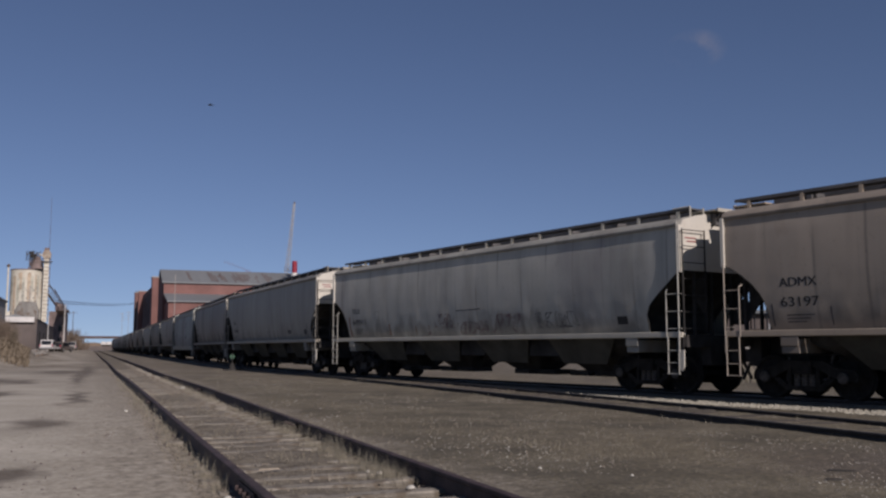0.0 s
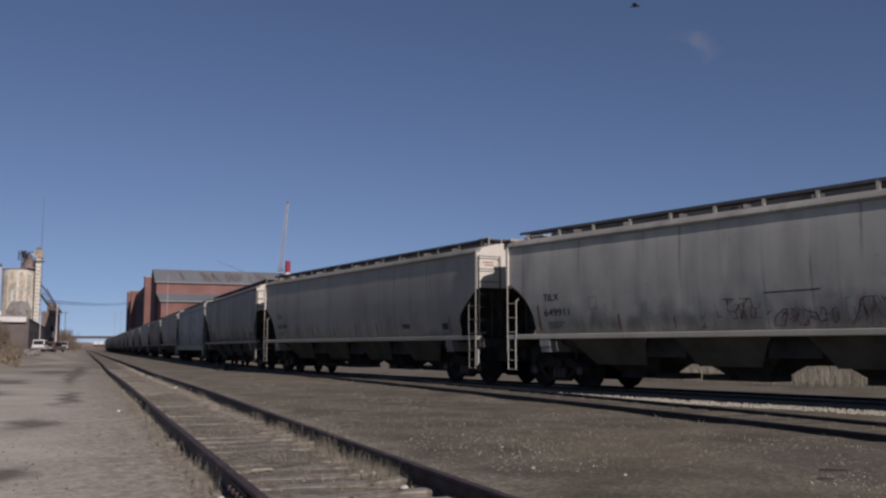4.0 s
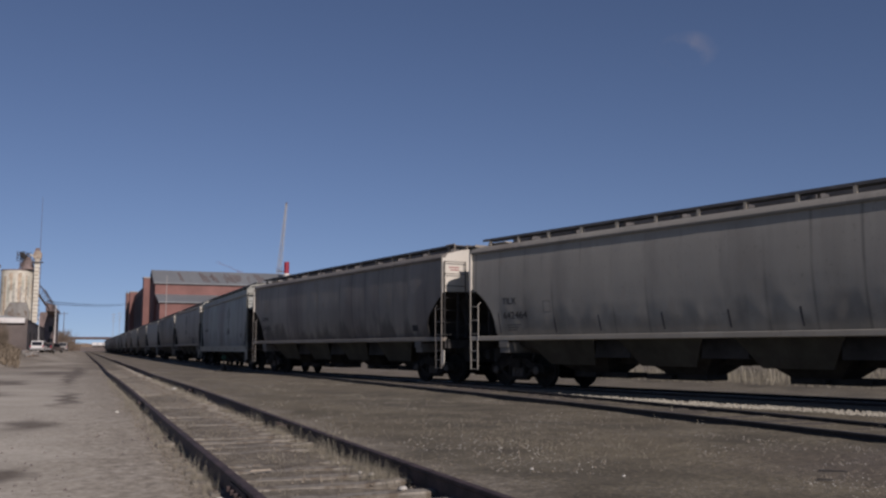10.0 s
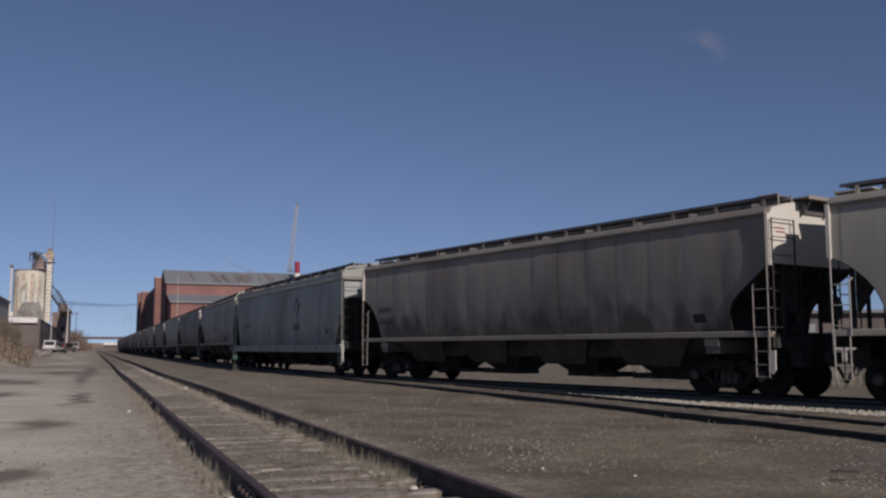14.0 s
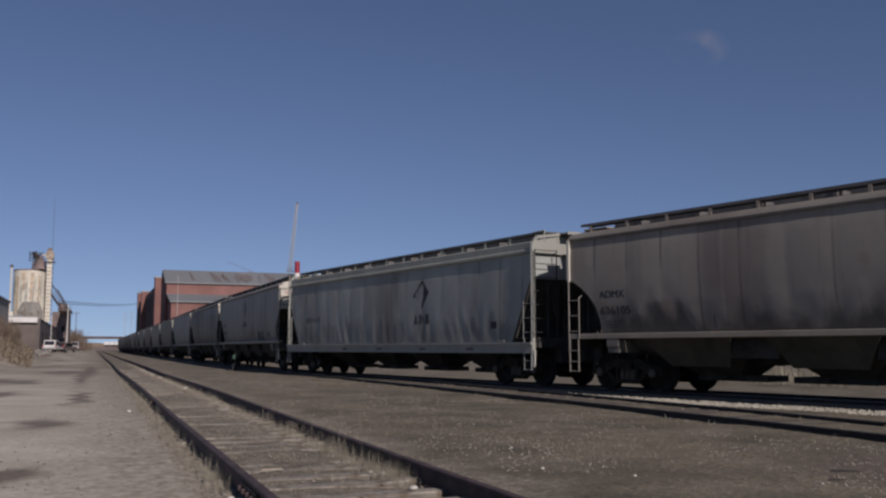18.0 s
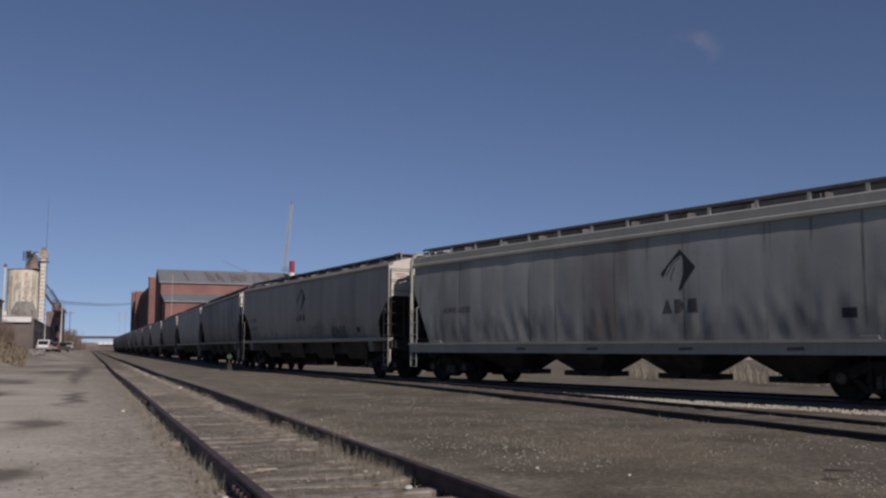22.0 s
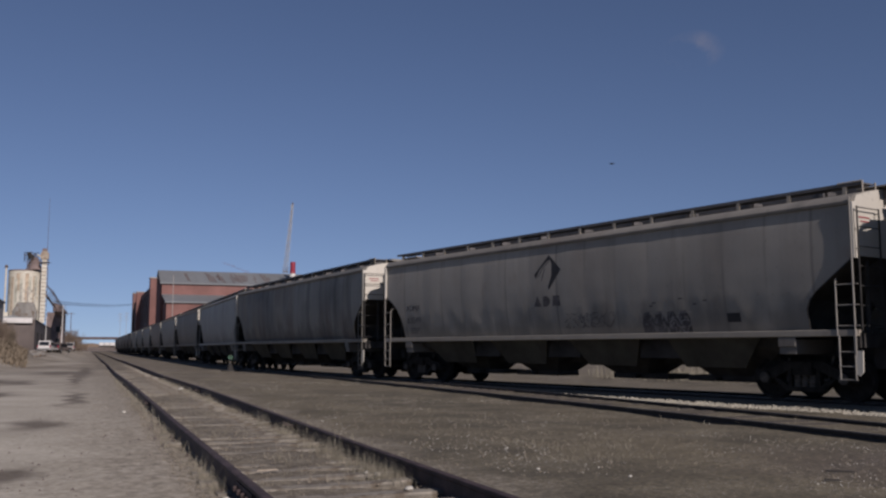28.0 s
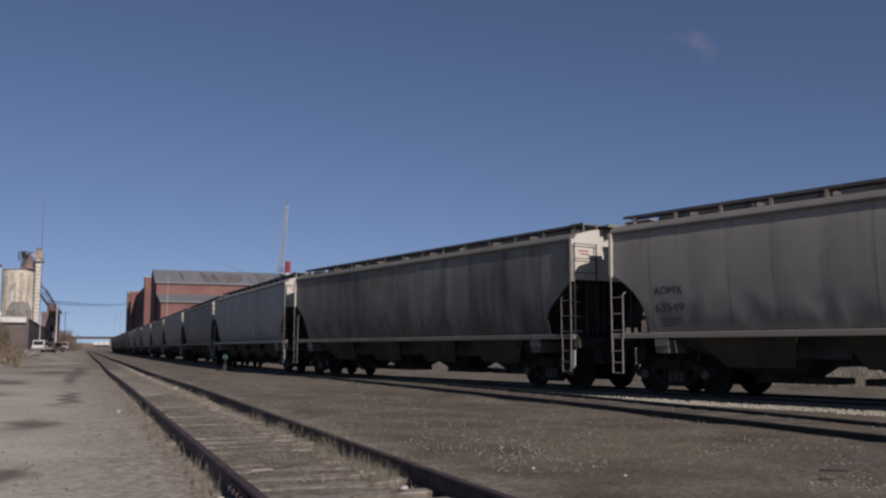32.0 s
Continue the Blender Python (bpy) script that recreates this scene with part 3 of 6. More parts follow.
def skin_y(x, z):
    """How far the buckled side sheet stands out at a place, between the corners of its mesh."""
    lo, hi = skin_rows()
    v = max(0.0, min(NZ_ - 0.001, (z - lo) / (hi - lo) * NZ_))
    ys = []
    for j in (int(v), int(v) + 1):
        q = lo + (hi - lo) * j / NZ_
        r, f_ = skin_ends(q)
        u = max(0.0, min(NX - 0.001, (x + r) / (r + f_) * NX))
        a, b = (bulge(-r + (r + f_) * k / NX, q) for k in (int(u), int(u) + 1))
        ys.append(a + (b - a) * (u - int(u)))
    return ys[0] + (ys[1] - ys[0]) * (v - int(v))


def shell(bm):
    """Both side sheets with the floor and ceiling between them."""
    lo, hi = skin_rows()
    rows = []
    for j in range(NZ_ + 1):
        z = lo + (hi - lo) * j / NZ_
        r, f_ = skin_ends(z)
        at = [-r + (r + f_) * i / NX for i in range(NX + 1)]
        ys = [bulge(x, z) for x in at]
        rows.append([[bm.verts.new((x, sgn * y, z)) for x, y in zip(at, ys)] for sgn in (-1, 1)])
    for a, b in zip(rows, rows[1:]):
        for i in range(NX):
            bm.faces.new((a[0][i], a[0][i + 1], b[0][i + 1], b[0][i]))
            bm.faces.new((a[1][i], b[1][i], b[1][i + 1], a[1][i + 1]))
        if SIDE[0] == "flat":
            for i in (0, NX):
                bm.faces.new((a[0][i], a[1][i], b[1][i], b[0][i]))
    for a in (rows[0], rows[-1]):
        for i in range(NX):
            bm.faces.new((a[0][i], a[0][i + 1], a[1][i + 1], a[1][i]))


def end_sheet(bm):
    """The pale upright sheet at the top of the front end, with a turned edge and a square plate."""
    zs = [2.85, 3.2, 3.6, 3.84, 4.04]
    rows = [[bm.verts.new((HALF + 0.001 * k, s * (side_y(z) + 0.012 if z < 3.9 else 1.40), z)) for s in (-1, 1)] for k, z in enumerate(zs)]
    top = [bm.verts.new((HALF + 0.005, y, z)) for y, z in ((-0.9, 4.17), (-0.4, 4.25), (0.4, 4.25), (0.9, 4.17))]
    for a, b in zip(rows, rows[1:]):
        bm.faces.new((a[0], a[1], b[1], b[0]))
    bm.faces.new((rows[-1][0], *top, rows[-1][1]))
    for s in (-1, 1):
        box(bm, HALF - 0.05, HALF + 0.03, s * 1.50, s * 1.605, 2.80, 3.90)


def slope_sheet(bm, deep=1.0):
    zs = [1.42, 1.65, 1.85, 2.05, 2.2, 2.4, 2.6, 2.75, 2.85]
    rows = [[bm.verts.new((HALF - inset(z, deep) - 0.012 - 0.35 * (2.85 - z), s * (side_y(z) - 0.006), z)) for s in (-1, 1)] for z in zs]
    for a, b in zip(rows, rows[1:]):
        bm.faces.new((a[0], a[1], b[1], b[0]))


def edge_strip(bm, s, deep=1.0):
    """The turned edge along the cut-away corner of a side."""
    zs = [1.42, 1.85, 2.05, 2.2, 2.4, 2.6, 2.75, 2.85]
    for a, b in zip(zs, zs[1:]):
        bar(bm, (HALF - inset(a, deep), s * side_y(a), a), (HALF - inset(b, deep), s * side_y(b), b), 0.014, 5)


def end_box(bm):
    """Dark bracket and backing plate that carry the end of the roof walk."""
    for y in (-0.42, 0.40):
        box(bm, HALF + 0.01, HALF + 0.16, y - 0.02, y + 0.02, 3.98, 4.24)
        bar(bm, (HALF + 0.02, y, 3.92), (HALF + 0.34, y, 4.28), 0.018, 4)
    box(bm, HALF + 0.01, HALF + 0.05, -0.42, 0.40, 3.98, 4.24)


def roof_round(bm):
    prof = [(-1.50, 3.86), (-1.572, 3.865), (-1.588, 3.92), (-1.54, 4.00), (-1.42, 4.06), (-1.0, 4.16), (-0.5, 4.24), (0, 4.27)]
    prof = prof + [(-y, z) for y, z in prof[-2::-1]]
    rows = [[bm.verts.new((x, y, z)) for y, z in prof] for x in (-HALF + 0.015, -HALF / 3, HALF / 3, HALF - 0.015)]
    for a, b in zip(rows, rows[1:]):
        for i in range(len(prof) - 1):
            bm.faces.new((a[i], a[i + 1], b[i + 1], b[i]))
        bm.faces.new((a[0], a[-1], b[-1], b[0]))
    bm.faces.new(rows[0])
    bm.faces.new(rows[-1][::-1])


def running_board(bm):
    """Roof walk: a grating with a deep edge angle on each side of the hatch."""
    z = 4.31
    for sgn in (-1, 1):
        box(bm, -HALF + 0.05, HALF - 0.05, sgn * 0.66, sgn * 1.10, z, z + 0.03)
        box(bm, -HALF + 0.05, HALF - 0.05, sgn * 1.10, sgn * 1.13, z - 0.025, z + 0.045)


def board_bracket(bm):
    box(bm, -0.04, 0.04, -1.13, -1.06, 4.08, 4.31)


def board_end(bm):
    box(bm, HALF - 0.45, HALF + 0.36, -0.60, 0.58, 4.28, 4.31)
    box(bm, HALF + 0.34, HALF + 0.37, -0.60, 0.58, 4.25, 4.33)
    for y in (-1.12, -0.66):
        bar(bm, (HALF - 0.02, y, 4.06), (HALF - 0.02, y, 4.36), 0.022)
    bar(bm, (HALF - 0.02, -1.12, 4.36), (HALF - 0.55, -1.12, 4.36), 0.022)


def hatch(bm):
    box(bm, -HALF + 0.5, HALF - 0.5, -0.3, 0.3, 4.20, 4.42)
    for k in range(9):
        x = -HALF + 1.4 + k * (2 * HALF - 2.8) / 8
        box(bm, x - 0.05, x + 0.05, -0.36, 0.36, 4.20, 4.45)
        box(bm, x + 0.25, x + 0.32, -0.62, -0.30, 4.22, 4.34)


def sill(bm):
    box(bm, -HALF, HALF, -1.60, -1.40, 1.30, 1.43)


def end_platform(bm):
    box(bm, HALF - 1.35, HALF, -1.46, 1.46, 1.32, 1.36)
    box(bm, HALF - 0.06, HALF, -1.5, 1.5, 1.08, 1.36)


def end_post(bm):
    bar(bm, (HALF - 0.12, 0, 2.86), (HALF - 0.12, 0, 1.36), 0.045)


def end_gusset(bm):
    """Black triangular plate under the end sheet."""
    prism(bm, [(HALF - 0.02, 2.86), (HALF - 0.62, 2.60), (HALF - 0.10, 1.80), (HALF - 0.02, 1.80)], -0.012, 0.012)


def centre_sill(bm):
    box(bm, -HALF - 0.05, HALF + 0.05, -0.24, 0.24, 0.68, 1.28)


def stub_sill(bm):
    box(bm, 5.2, HALF + 0.05, -0.24, 0.24, 0.68, 1.28)


def coupler(bm):
    box(bm, HALF - 0.25, HALF + 0.05, -0.62, 0.62, 0.66, 1.28)
    box(bm, HALF + 0.0, HALF + 0.30, -0.10, 0.10, 0.80, 0.98)
    box(bm, HALF + 0.28, HALF + 0.52, -0.17, 0.10, 0.74, 1.04)
    bar(bm, (HALF + 0.2, 0.35, 0.75), (HALF + 0.45, 0.3, 0.35), 0.035)


def bay(x0, x1, o0, o1, zt=1.40, wt=1.22, wb=0.36):
    """The dark slope sheets of one hopper, funnelling to its outlet."""
    def build(bm):
        a = [bm.verts.new(p) for p in ((x0, -wt, zt), (x1, -wt, zt), (x1, wt, zt), (x0, wt, zt))]
        m_ = [bm.verts.new(p) for p in ((x0 + (o0 - x0) * 0.25, -wt + 0.10, zt - 0.3), (x1 + (o1 - x1) * 0.25, -wt + 0.10, zt - 0.3), (x1 + (o1 - x1) * 0.25, wt - 0.10, zt - 0.3), (x0 + (o0 - x0) * 0.25, wt - 0.10, zt - 0.3))]
        c = [bm.verts.new(p) for p in ((o0, -wb, 0.42), (o1, -wb, 0.42), (o1, wb, 0.42), (o0, wb, 0.42))]
        for p, q in ((a, m_), (m_, c)):
            for i in range(4):
                bm.faces.new((p[i], p[(i + 1) % 4], q[(i + 1) % 4], q[i]))
        bm.faces.new(a[::-1])
        bm.faces.new(c)
    return build


def bay_side(x0, x1, o0, o1, zt, g0, g1, s):
    """The outer sheet of one hopper below the sill: a trapezoid leaning inwards, with a turned rim."""
    def build(bm):
        t0, t1 = x0 + g0, x1 - g1
        rows = []
        for j in range(3):
            f = j / 2
            z = zt - 0.68 * f
            y = 1.41 - 0.36 * f
            l_, r_ = t0 + (o0 - 0.12 - t0) * 0.75 * f, t1 + (o1 + 0.12 - t1) * 0.75 * f
            rows.append([(l_, s * y, z), (r_, s * y, z), (r_, s * (y - 0.03), z), (l_, s * (y - 0.03), z)])
        vs = [[bm.verts.new(p) for p in row] for row in rows]
        for a, b in zip(vs, vs[1:]):
            for i in range(4):
                bm.faces.new((a[i], a[(i + 1) % 4], b[(i + 1) % 4], b[i]))
        bm.faces.new(vs[0])
        bm.faces.new(vs[-1][::-1])
    return build


def saddle(bm):
    """Cross beam over the gap between two hoppers."""
    box(bm, -0.62, 0.62, -1.18, 1.18, 0.84, 1.38)


def outlet(o0, o1):
    def build(bm):
        box(bm, o0, o1, -0.40, 0.40, 0.30, 0.44)
        bar(bm, ((o0 + o1) / 2, -0.62, 0.37), ((o0 + o1) / 2, 0.62, 0.37), 0.045)
    return build


def side_ladder(bm, sgn, high=True):
    """Grab irons at a corner: long outer stile, short inner one, rungs, sill step; at the front also the end ladder."""
    y = sgn * 1.60
    xo, xi = HALF - 0.03, HALF - 0.40
    bar(bm, (xo, y, 0.95), (xo, y, 4.0 if high else 2.86), 0.018)
    bar(bm, (xi, y, 1.30), (xi, y, 2.36), 0.016)
    bar(bm, (xi, y, 2.36), (xi - 0.03, y * 0.955, 2.42), 0.016)
    # the step below the sill hangs a little out of line
    for x in (xo - 0.02, xi + 0.03):
        bar(bm, (x, y, 1.32), (x, y, 0.46), 0.017)
    for z in (2.30, 1.90, 1.50, 1.00, 0.72, 0.47):
        bar(bm, (xi, y, z), (xo + (0.10 if high and z > 1.2 else 0), y, z), 0.012)


def end_ladder(bm, sgn):
    """Ladder up the front end."""
    yi = sgn * 0.80
    for q in (sgn * 1.57, yi):
        bar(bm, (HALF + 0.10, q, 1.40), (HALF + 0.10, q, 3.80), 0.018)
    z = 1.50
    while z < 3.9:
        bar(bm, (HALF + 0.10, sgn * 1.57, z), (HALF + 0.10, yi, z), 0.012)
        z += 0.38
    for q in (1.45, 2.6, 3.7):
        bar(bm, (HALF - 0.02, yi, q), (HALF + 0.10, yi, q), 0.012, 4)


def step_plate(bm, s):
    """Cream plate that braces the step at a front corner."""
    prism(bm, [(HALF - 0.06, 1.02), (HALF + 0.10, 1.02), (HALF + 0.09, 0.62), (HALF + 0.02, 0.54), (HALF - 0.05, 0.60)], s * 1.60, s * 1.57)


def brake_gear(bm):
    x, y = HALF + 0.12, 0.55
    turned(bm, [(0.27, -0.012), (0.30, 0.0), (0.27, 0.012)], 16, "y", (0, 0, 0))
    for v in bm.verts:
        v.co = Vector((x + v.co.y, y + v.co.x, 1.95 + v.co.z))
    box(bm, HALF - 0.1, HALF + 0.08, y - 0.16, y + 0.16, 1.62, 2.05)


def jack_plate(bm):
    box(bm, -0.20, 0.20, -1.59, -1.56, 1.10, 1.30)
    box(bm, -0.20, 0.20, 1.56, 1.59, 1.10, 1.30)
    box(bm, -0.2, 0.2, -1.55, 1.55, 0.95, 1.25)


def side_frame(bm):
    top = [(-1.18, 0.52), (-1.12, 0.62), (-0.72, 0.66), (-0.45, 0.80), (0.45, 0.80), (0.72, 0.66), (1.12, 0.62), (1.18, 0.52)]
    low = [(1.18, 0.38), (0.62, 0.36), (0.40, 0.18), (-0.40, 0.18), (-0.62, 0.36), (-1.18, 0.38)]
    prism(bm, top + low[:1] + [(0.66, 0.46), (0.38, 0.60), (0.34, 0.66), (-0.34, 0.66), (-0.38, 0.60), (-0.66, 0.46)] + low[-1:], -0.07, 0.07)
    prism(bm, [(0.70, 0.44), (0.62, 0.36), (0.40, 0.18), (-0.40, 0.18), (-0.62, 0.36), (-0.70, 0.44), (-0.55, 0.44), (-0.34, 0.28), (0.34, 0.28), (0.55, 0.44)], -0.075, 0.075)
    for sgn in (-1, 1):
        prism(bm, [(sgn * 0.36, 0.66), (sgn * 0.28, 0.66), (sgn * 0.28, 0.27), (sgn * 0.36, 0.27)], -0.07, 0.07)
        turned(bm, [(0.13, -0.10), (0.13, 0.10)], 12, "y", (sgn * 0.89, 0, WHEEL_R))


def springs(bm):
    turned(bm, [(0.07, 0.28), (0.08, 0.31), (0.065, 0.345), (0.08, 0.38), (0.065, 0.415), (0.08, 0.45), (0.065, 0.485), (0.07, 0.53)], 10)


def bearing_cap(bm):
    turned(bm, [(0.105, -0.03), (0.115, 0.0), (0.10, 0.03), (0.05, 0.035)], 12, "y")
    for k in range(3):
        a = k * math.tau / 3 + 0.5
        bar(bm, (0.075 * math.cos(a), -0.05, 0.075 * math.sin(a)), (0.075 * math.cos(a), 0.05, 0.075 * math.sin(a)), 0.018, 6)


def brake_rod(bm):
    """Brake lever and shoe hangers inside the frame."""
    bar(bm, (0.46, 0, 0.36), (0.60, 0, 0.92), 0.028)
    bar(bm, (-0.46, 0, 0.36), (-0.40, 0, 0.88), 0.028)
    bar(bm, (-0.44, 0, 0.42), (0.48, 0, 0.42), 0.022)


def bolster(bm):
    box(bm, -0.22, 0.22, -1.15, 1.15, 0.52, 0.80)
    box(bm, -0.30, 0.30, -0.35, 0.35, 0.78, 0.90)
    for s in (-1, 1):
        box(bm, s * 0.34, s * 0.42, -0.95, 0.95, 0.26, 0.52)
        box(bm, s * 0.36, s * 0.40, -0.30, 0.30, 0.50, 0.80)
    box(bm, -0.40, 0.40, 0.10, 0.16, 0.30, 0.36)


def wheelset(bm):
    for sgn in (-1, 1):
        turned(bm, [(0.11, sgn * 0.63), (0.30, sgn * 0.66), (0.47, sgn * 0.675), (0.485, sgn * 0.70), (WHEEL_R + 0.004, sgn * 0.725), (WHEEL_R - 0.004, sgn * 0.81), (0.41, sgn * 0.815), (0.37, sgn * 0.77), (0.16, sgn * 0.75), (0.12, sgn * 0.84)], 28, "y")
    bar(bm, (0, -1.02, 0), (0, 1.02, 0), 0.075, 10)
    for k in range(5):
        a = k * math.tau / 5
        for sgn in (-1, 1):
            bar(bm, (0.27 * math.cos(a), sgn * 0.76, 0.27 * math.sin(a)), (0.27 * math.cos(a), sgn * 0.79, 0.27 * math.sin(a)), 0.035, 6)


# a straight-sided car with a deep side sill


def inset_flat(z):
    return 0.0 if z > 3.0 else (3.0 - z) / 1.82 * 0.95


def slope_flat(bm):
    """Sloped end under the end frame; its shade is put into the dark colour."""
    rows = [[bm.verts.new((HALF - 0.112 - inset_flat(z), s * 1.535, z)) for s in (-1, 1)] for z in (1.18, 2.0, 2.5, 3.0)]
    for a, b in zip(rows, rows[1:]):
        bm.faces.new((a[0], a[1], b[1], b[0]))


def roof_flat(bm):
    prof = [(-1.52, 3.70), (-1.57, 3.73), (-1.57, 3.80), (-1.53, 3.83), (-1.53, 4.02), (-1.42, 4.06), (-0.7, 4.20), (0, 4.27)]
    prof = prof + [(-y, z) for y, z in prof[-2::-1]]
    rows = [[bm.verts.new((x, y, z)) for y, z in prof] for x in (-HALF + 0.02, 0, HALF - 0.02)]
    for a, b in zip(rows, rows[1:]):
        for i in range(len(prof) - 1):
            bm.faces.new((a[i], a[i + 1], b[i + 1], b[i]))
        bm.faces.new((a[0], a[-1], b[-1], b[0]))
    bm.faces.new(rows[0])
    bm.faces.new(rows[-1][::-1])


def sill_flat(bm):
    prism(bm, [(-HALF, 0.92), (HALF, 0.92), (HALF, 1.22), (-HALF, 1.22)], -1.62, -1.50)
    box(bm, -HALF, HALF, -1.67, -1.62, 1.165, 1.225)


def end_frame(bm):
    """Square end posts with a bent head, as on the blue-grey car."""
    for sgn in (-1, 1):
        y = sgn * 1.56
        for a, b in (((HALF - 0.02, y, 0.55), (HALF - 0.02, y, 3.95)), ((HALF - 0.02, y, 3.95), (HALF - 0.02, y * 0.90, 4.16)), ((HALF - 0.02, y * 0.90, 4.16), (HALF - 0.02, 0.0, 4.36))):
            bar(bm, a, b, 0.055, 4)


MESH = {}


def shared(key, build, smooth=None, bevel=0.0):
    if key not in MESH:
        MESH[key] = mesh_of(key, build, smooth, bevel)
    return MESH[key]


FLIP = pose(0, 0, 0, 0, 0, 180)


def lettering(parent, rows, mat, near=-1.0):
    """Lettering on the side that faces the road: (text, x, z, height, stretch)."""
    for text, x, z, h, wide in rows:
        c = bpy.data.curves.new("lettering", "FONT")
        c.body, c.size, c.extrude = text, h * 1.39, 0.001
        tmp = bpy.data.objects.new("lettering", c)
        dg = bpy.context.evaluated_depsgraph_get()
        me = bpy.data.meshes.new_from_object(tmp.evaluated_get(dg))
        me.materials.clear()
        bpy.data.objects.remove(tmp)
        # broad strokes: each letter drawn twice, a little apart
        co = [v.co.copy() for v in me.vertices]
        fs = [tuple(p.vertices) for p in me.polygons]
        me.clear_geometry()
        k = len(co)
        me.from_pydata([q + Vector((0.008 * e, 0, 0.0006 * e)) for e in (0, 1) for q in co], [], fs + [tuple(i + k for i in f) for f in fs])
        # the letters follow the bulging side sheet
        for v in me.vertices:
            v.co = Vector((x + v.co.x * wide, -skin_y(x + v.co.x * wide, z + v.co.y) - 0.003 - v.co.z, z + v.co.y))
        put("lettering", me, mat, parent, "dark painted lettering")


def side_y(z):
    pts = [(1.42, 1.37), (1.65, 1.43), (1.85, 1.47), (2.2, 1.517), (2.6, 1.545), (2.85, 1.553), (3.2, 1.555), (3.55, 1.545), (3.84, 1.52)]
    for (a, p), (b, q) in zip(pts, pts[1:]):
        if z <= b:
            return p + (q - p) * (z - a) / (b - a)
    return 1.52


TRUCKS, WHEELS, CARS = [], [], []


def freight_car(label, paint, bright, cream, iron, kind="round"):
    car = thing("hopper_car", label, "freight car", group="cars of the freight train")
    under_paint = car_paint("pad_paint", times(ROOF_C[0], 0.6), 0.5, 0.3, len(CARS) + 0.2)
    top = car_paint("roof_paint", times(ROOF_C[0], 0.72), 0.7, 0.2, len(CARS) + 0.9)
    if kind == "round":
        hull = put("side_shell", shared("side_shell_%d" % SIDE[1], shell, 50), paint, car)
        put("roof", shared("roof", roof_round, 40), top, car)
        for m, deep in ((pose(0, 0, 0), DEEP), (FLIP, 1.0)):
            put("side_sill", shared("side_sill", sill, bevel=0.012), bright, car, "", m)
            put("end_sheet", shared("end_sheet", end_sheet), cream, car, "cream painted end sheet", m)
            # the recessed end's shade is painted into this sheet's dark colour
            put("slope_sheet", shared("slope_sheet_%g" % deep, lambda bm, d=deep: slope_sheet(bm, d)), SOOT_SHADE, car, "slope sheet under the end, coloured dark for its shade", m)
            for k, zz in enumerate((3.60, 3.52)):
                put("stencil_line", shared("end_stencil_%d" % k, lambda bm, zz=zz, k=k: box(bm, HALF + 0.006, HALF + 0.010, -1.36 + 0.06 * k, -0.98, zz, zz + 0.025)), RED_PAINT, car, "small red stencil line", m)
            put("walk_bracket", shared("walk_bracket", end_box), GALV_DARK, car, "", m)
            for s in (-1, 1):
                put("edge_strip", shared("edge_strip_%d_%g" % (s, deep), lambda bm, s=s, d=deep: edge_strip(bm, s, d)), SOOT_SHADE, car, "", m)
    else:
        hull = put("side_shell", shared("side_shell_flat", shell, 50), paint, car)
        put("roof", shared("roof_flat", roof_flat, 40), bright, car)
        for m in (pose(0, 0, 0), FLIP):
            put("side_sill", shared("side_sill_flat", sill_flat), bright, car, "", m)
            put("end_frame", shared("end_frame", end_frame), bright, car, "", m)
            put("slope_sheet", shared("slope_flat", slope_flat), SOOT_SHADE, car, "slope sheet under the end, coloured dark for its shade", m)
    put("running_board", shared("running_board", running_board), GALV_DARK, car)
    for k in range(14):
        x = -HALF + 0.4 + k * (2 * HALF - 0.8) / 13
        for m in (pose(x, 0, 0), pose(x, 0, 0) @ FLIP):
            put("bracket", shared("bracket", board_bracket), bright, car, "", m)
    put("hatch_cover", shared("hatch_cover", hatch), GALV_DARK, car)
    if kind == "round":
        put("centre_sill", shared("centre_sill", centre_sill), SOOT_SHADE, car)
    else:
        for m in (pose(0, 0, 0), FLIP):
            put("stub_sill", shared("stub_sill", stub_sill), SOOT_SHADE, car, "", m)
    if kind == "round":
        bays = [(-7.3, -3.4, -5.4, -4.3, 0.1, 0.7), (-3.4, 0.0, -2.25, -1.15, 0.7, 0.05), (0.0, 3.4, 1.15, 2.25, 0.05, 0.7), (3.4, 7.3, 4.3, 5.4, 0.7, 0.1)]
    else:
        bays = [(-7.3, -3.35, -5.1, -4.4, 0.1, 0.4), (-3.35, 0.1, -2.1, -1.15, 0.45, 0.3), (0.1, 3.3, 1.2, 2.15, 0.3, 0.4), (3.3, 7.3, 4.5, 5.2, 0.4, 0.1)]
    for k, (a, b, c, d, ga, gb) in enumerate(bays):
        # dark colour stands for the shade in the gaps between hoppers
        hb = put("hopper_bay", shared("hopper_bay_%s_%d" % (kind, k), bay(a, b, c, d)), SOOT_SHADE, car, "hopper slope sheets, coloured dark for their shade")
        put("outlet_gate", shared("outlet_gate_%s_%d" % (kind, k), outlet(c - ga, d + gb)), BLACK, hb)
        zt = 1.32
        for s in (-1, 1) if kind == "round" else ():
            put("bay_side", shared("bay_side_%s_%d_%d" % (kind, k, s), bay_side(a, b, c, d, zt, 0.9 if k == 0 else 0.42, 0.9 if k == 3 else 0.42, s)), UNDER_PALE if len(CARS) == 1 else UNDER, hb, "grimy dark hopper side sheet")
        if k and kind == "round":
            put("cross_beam", shared("cross_beam", saddle), SOOT_SHADE, car, "", pose(a, 0, 0))
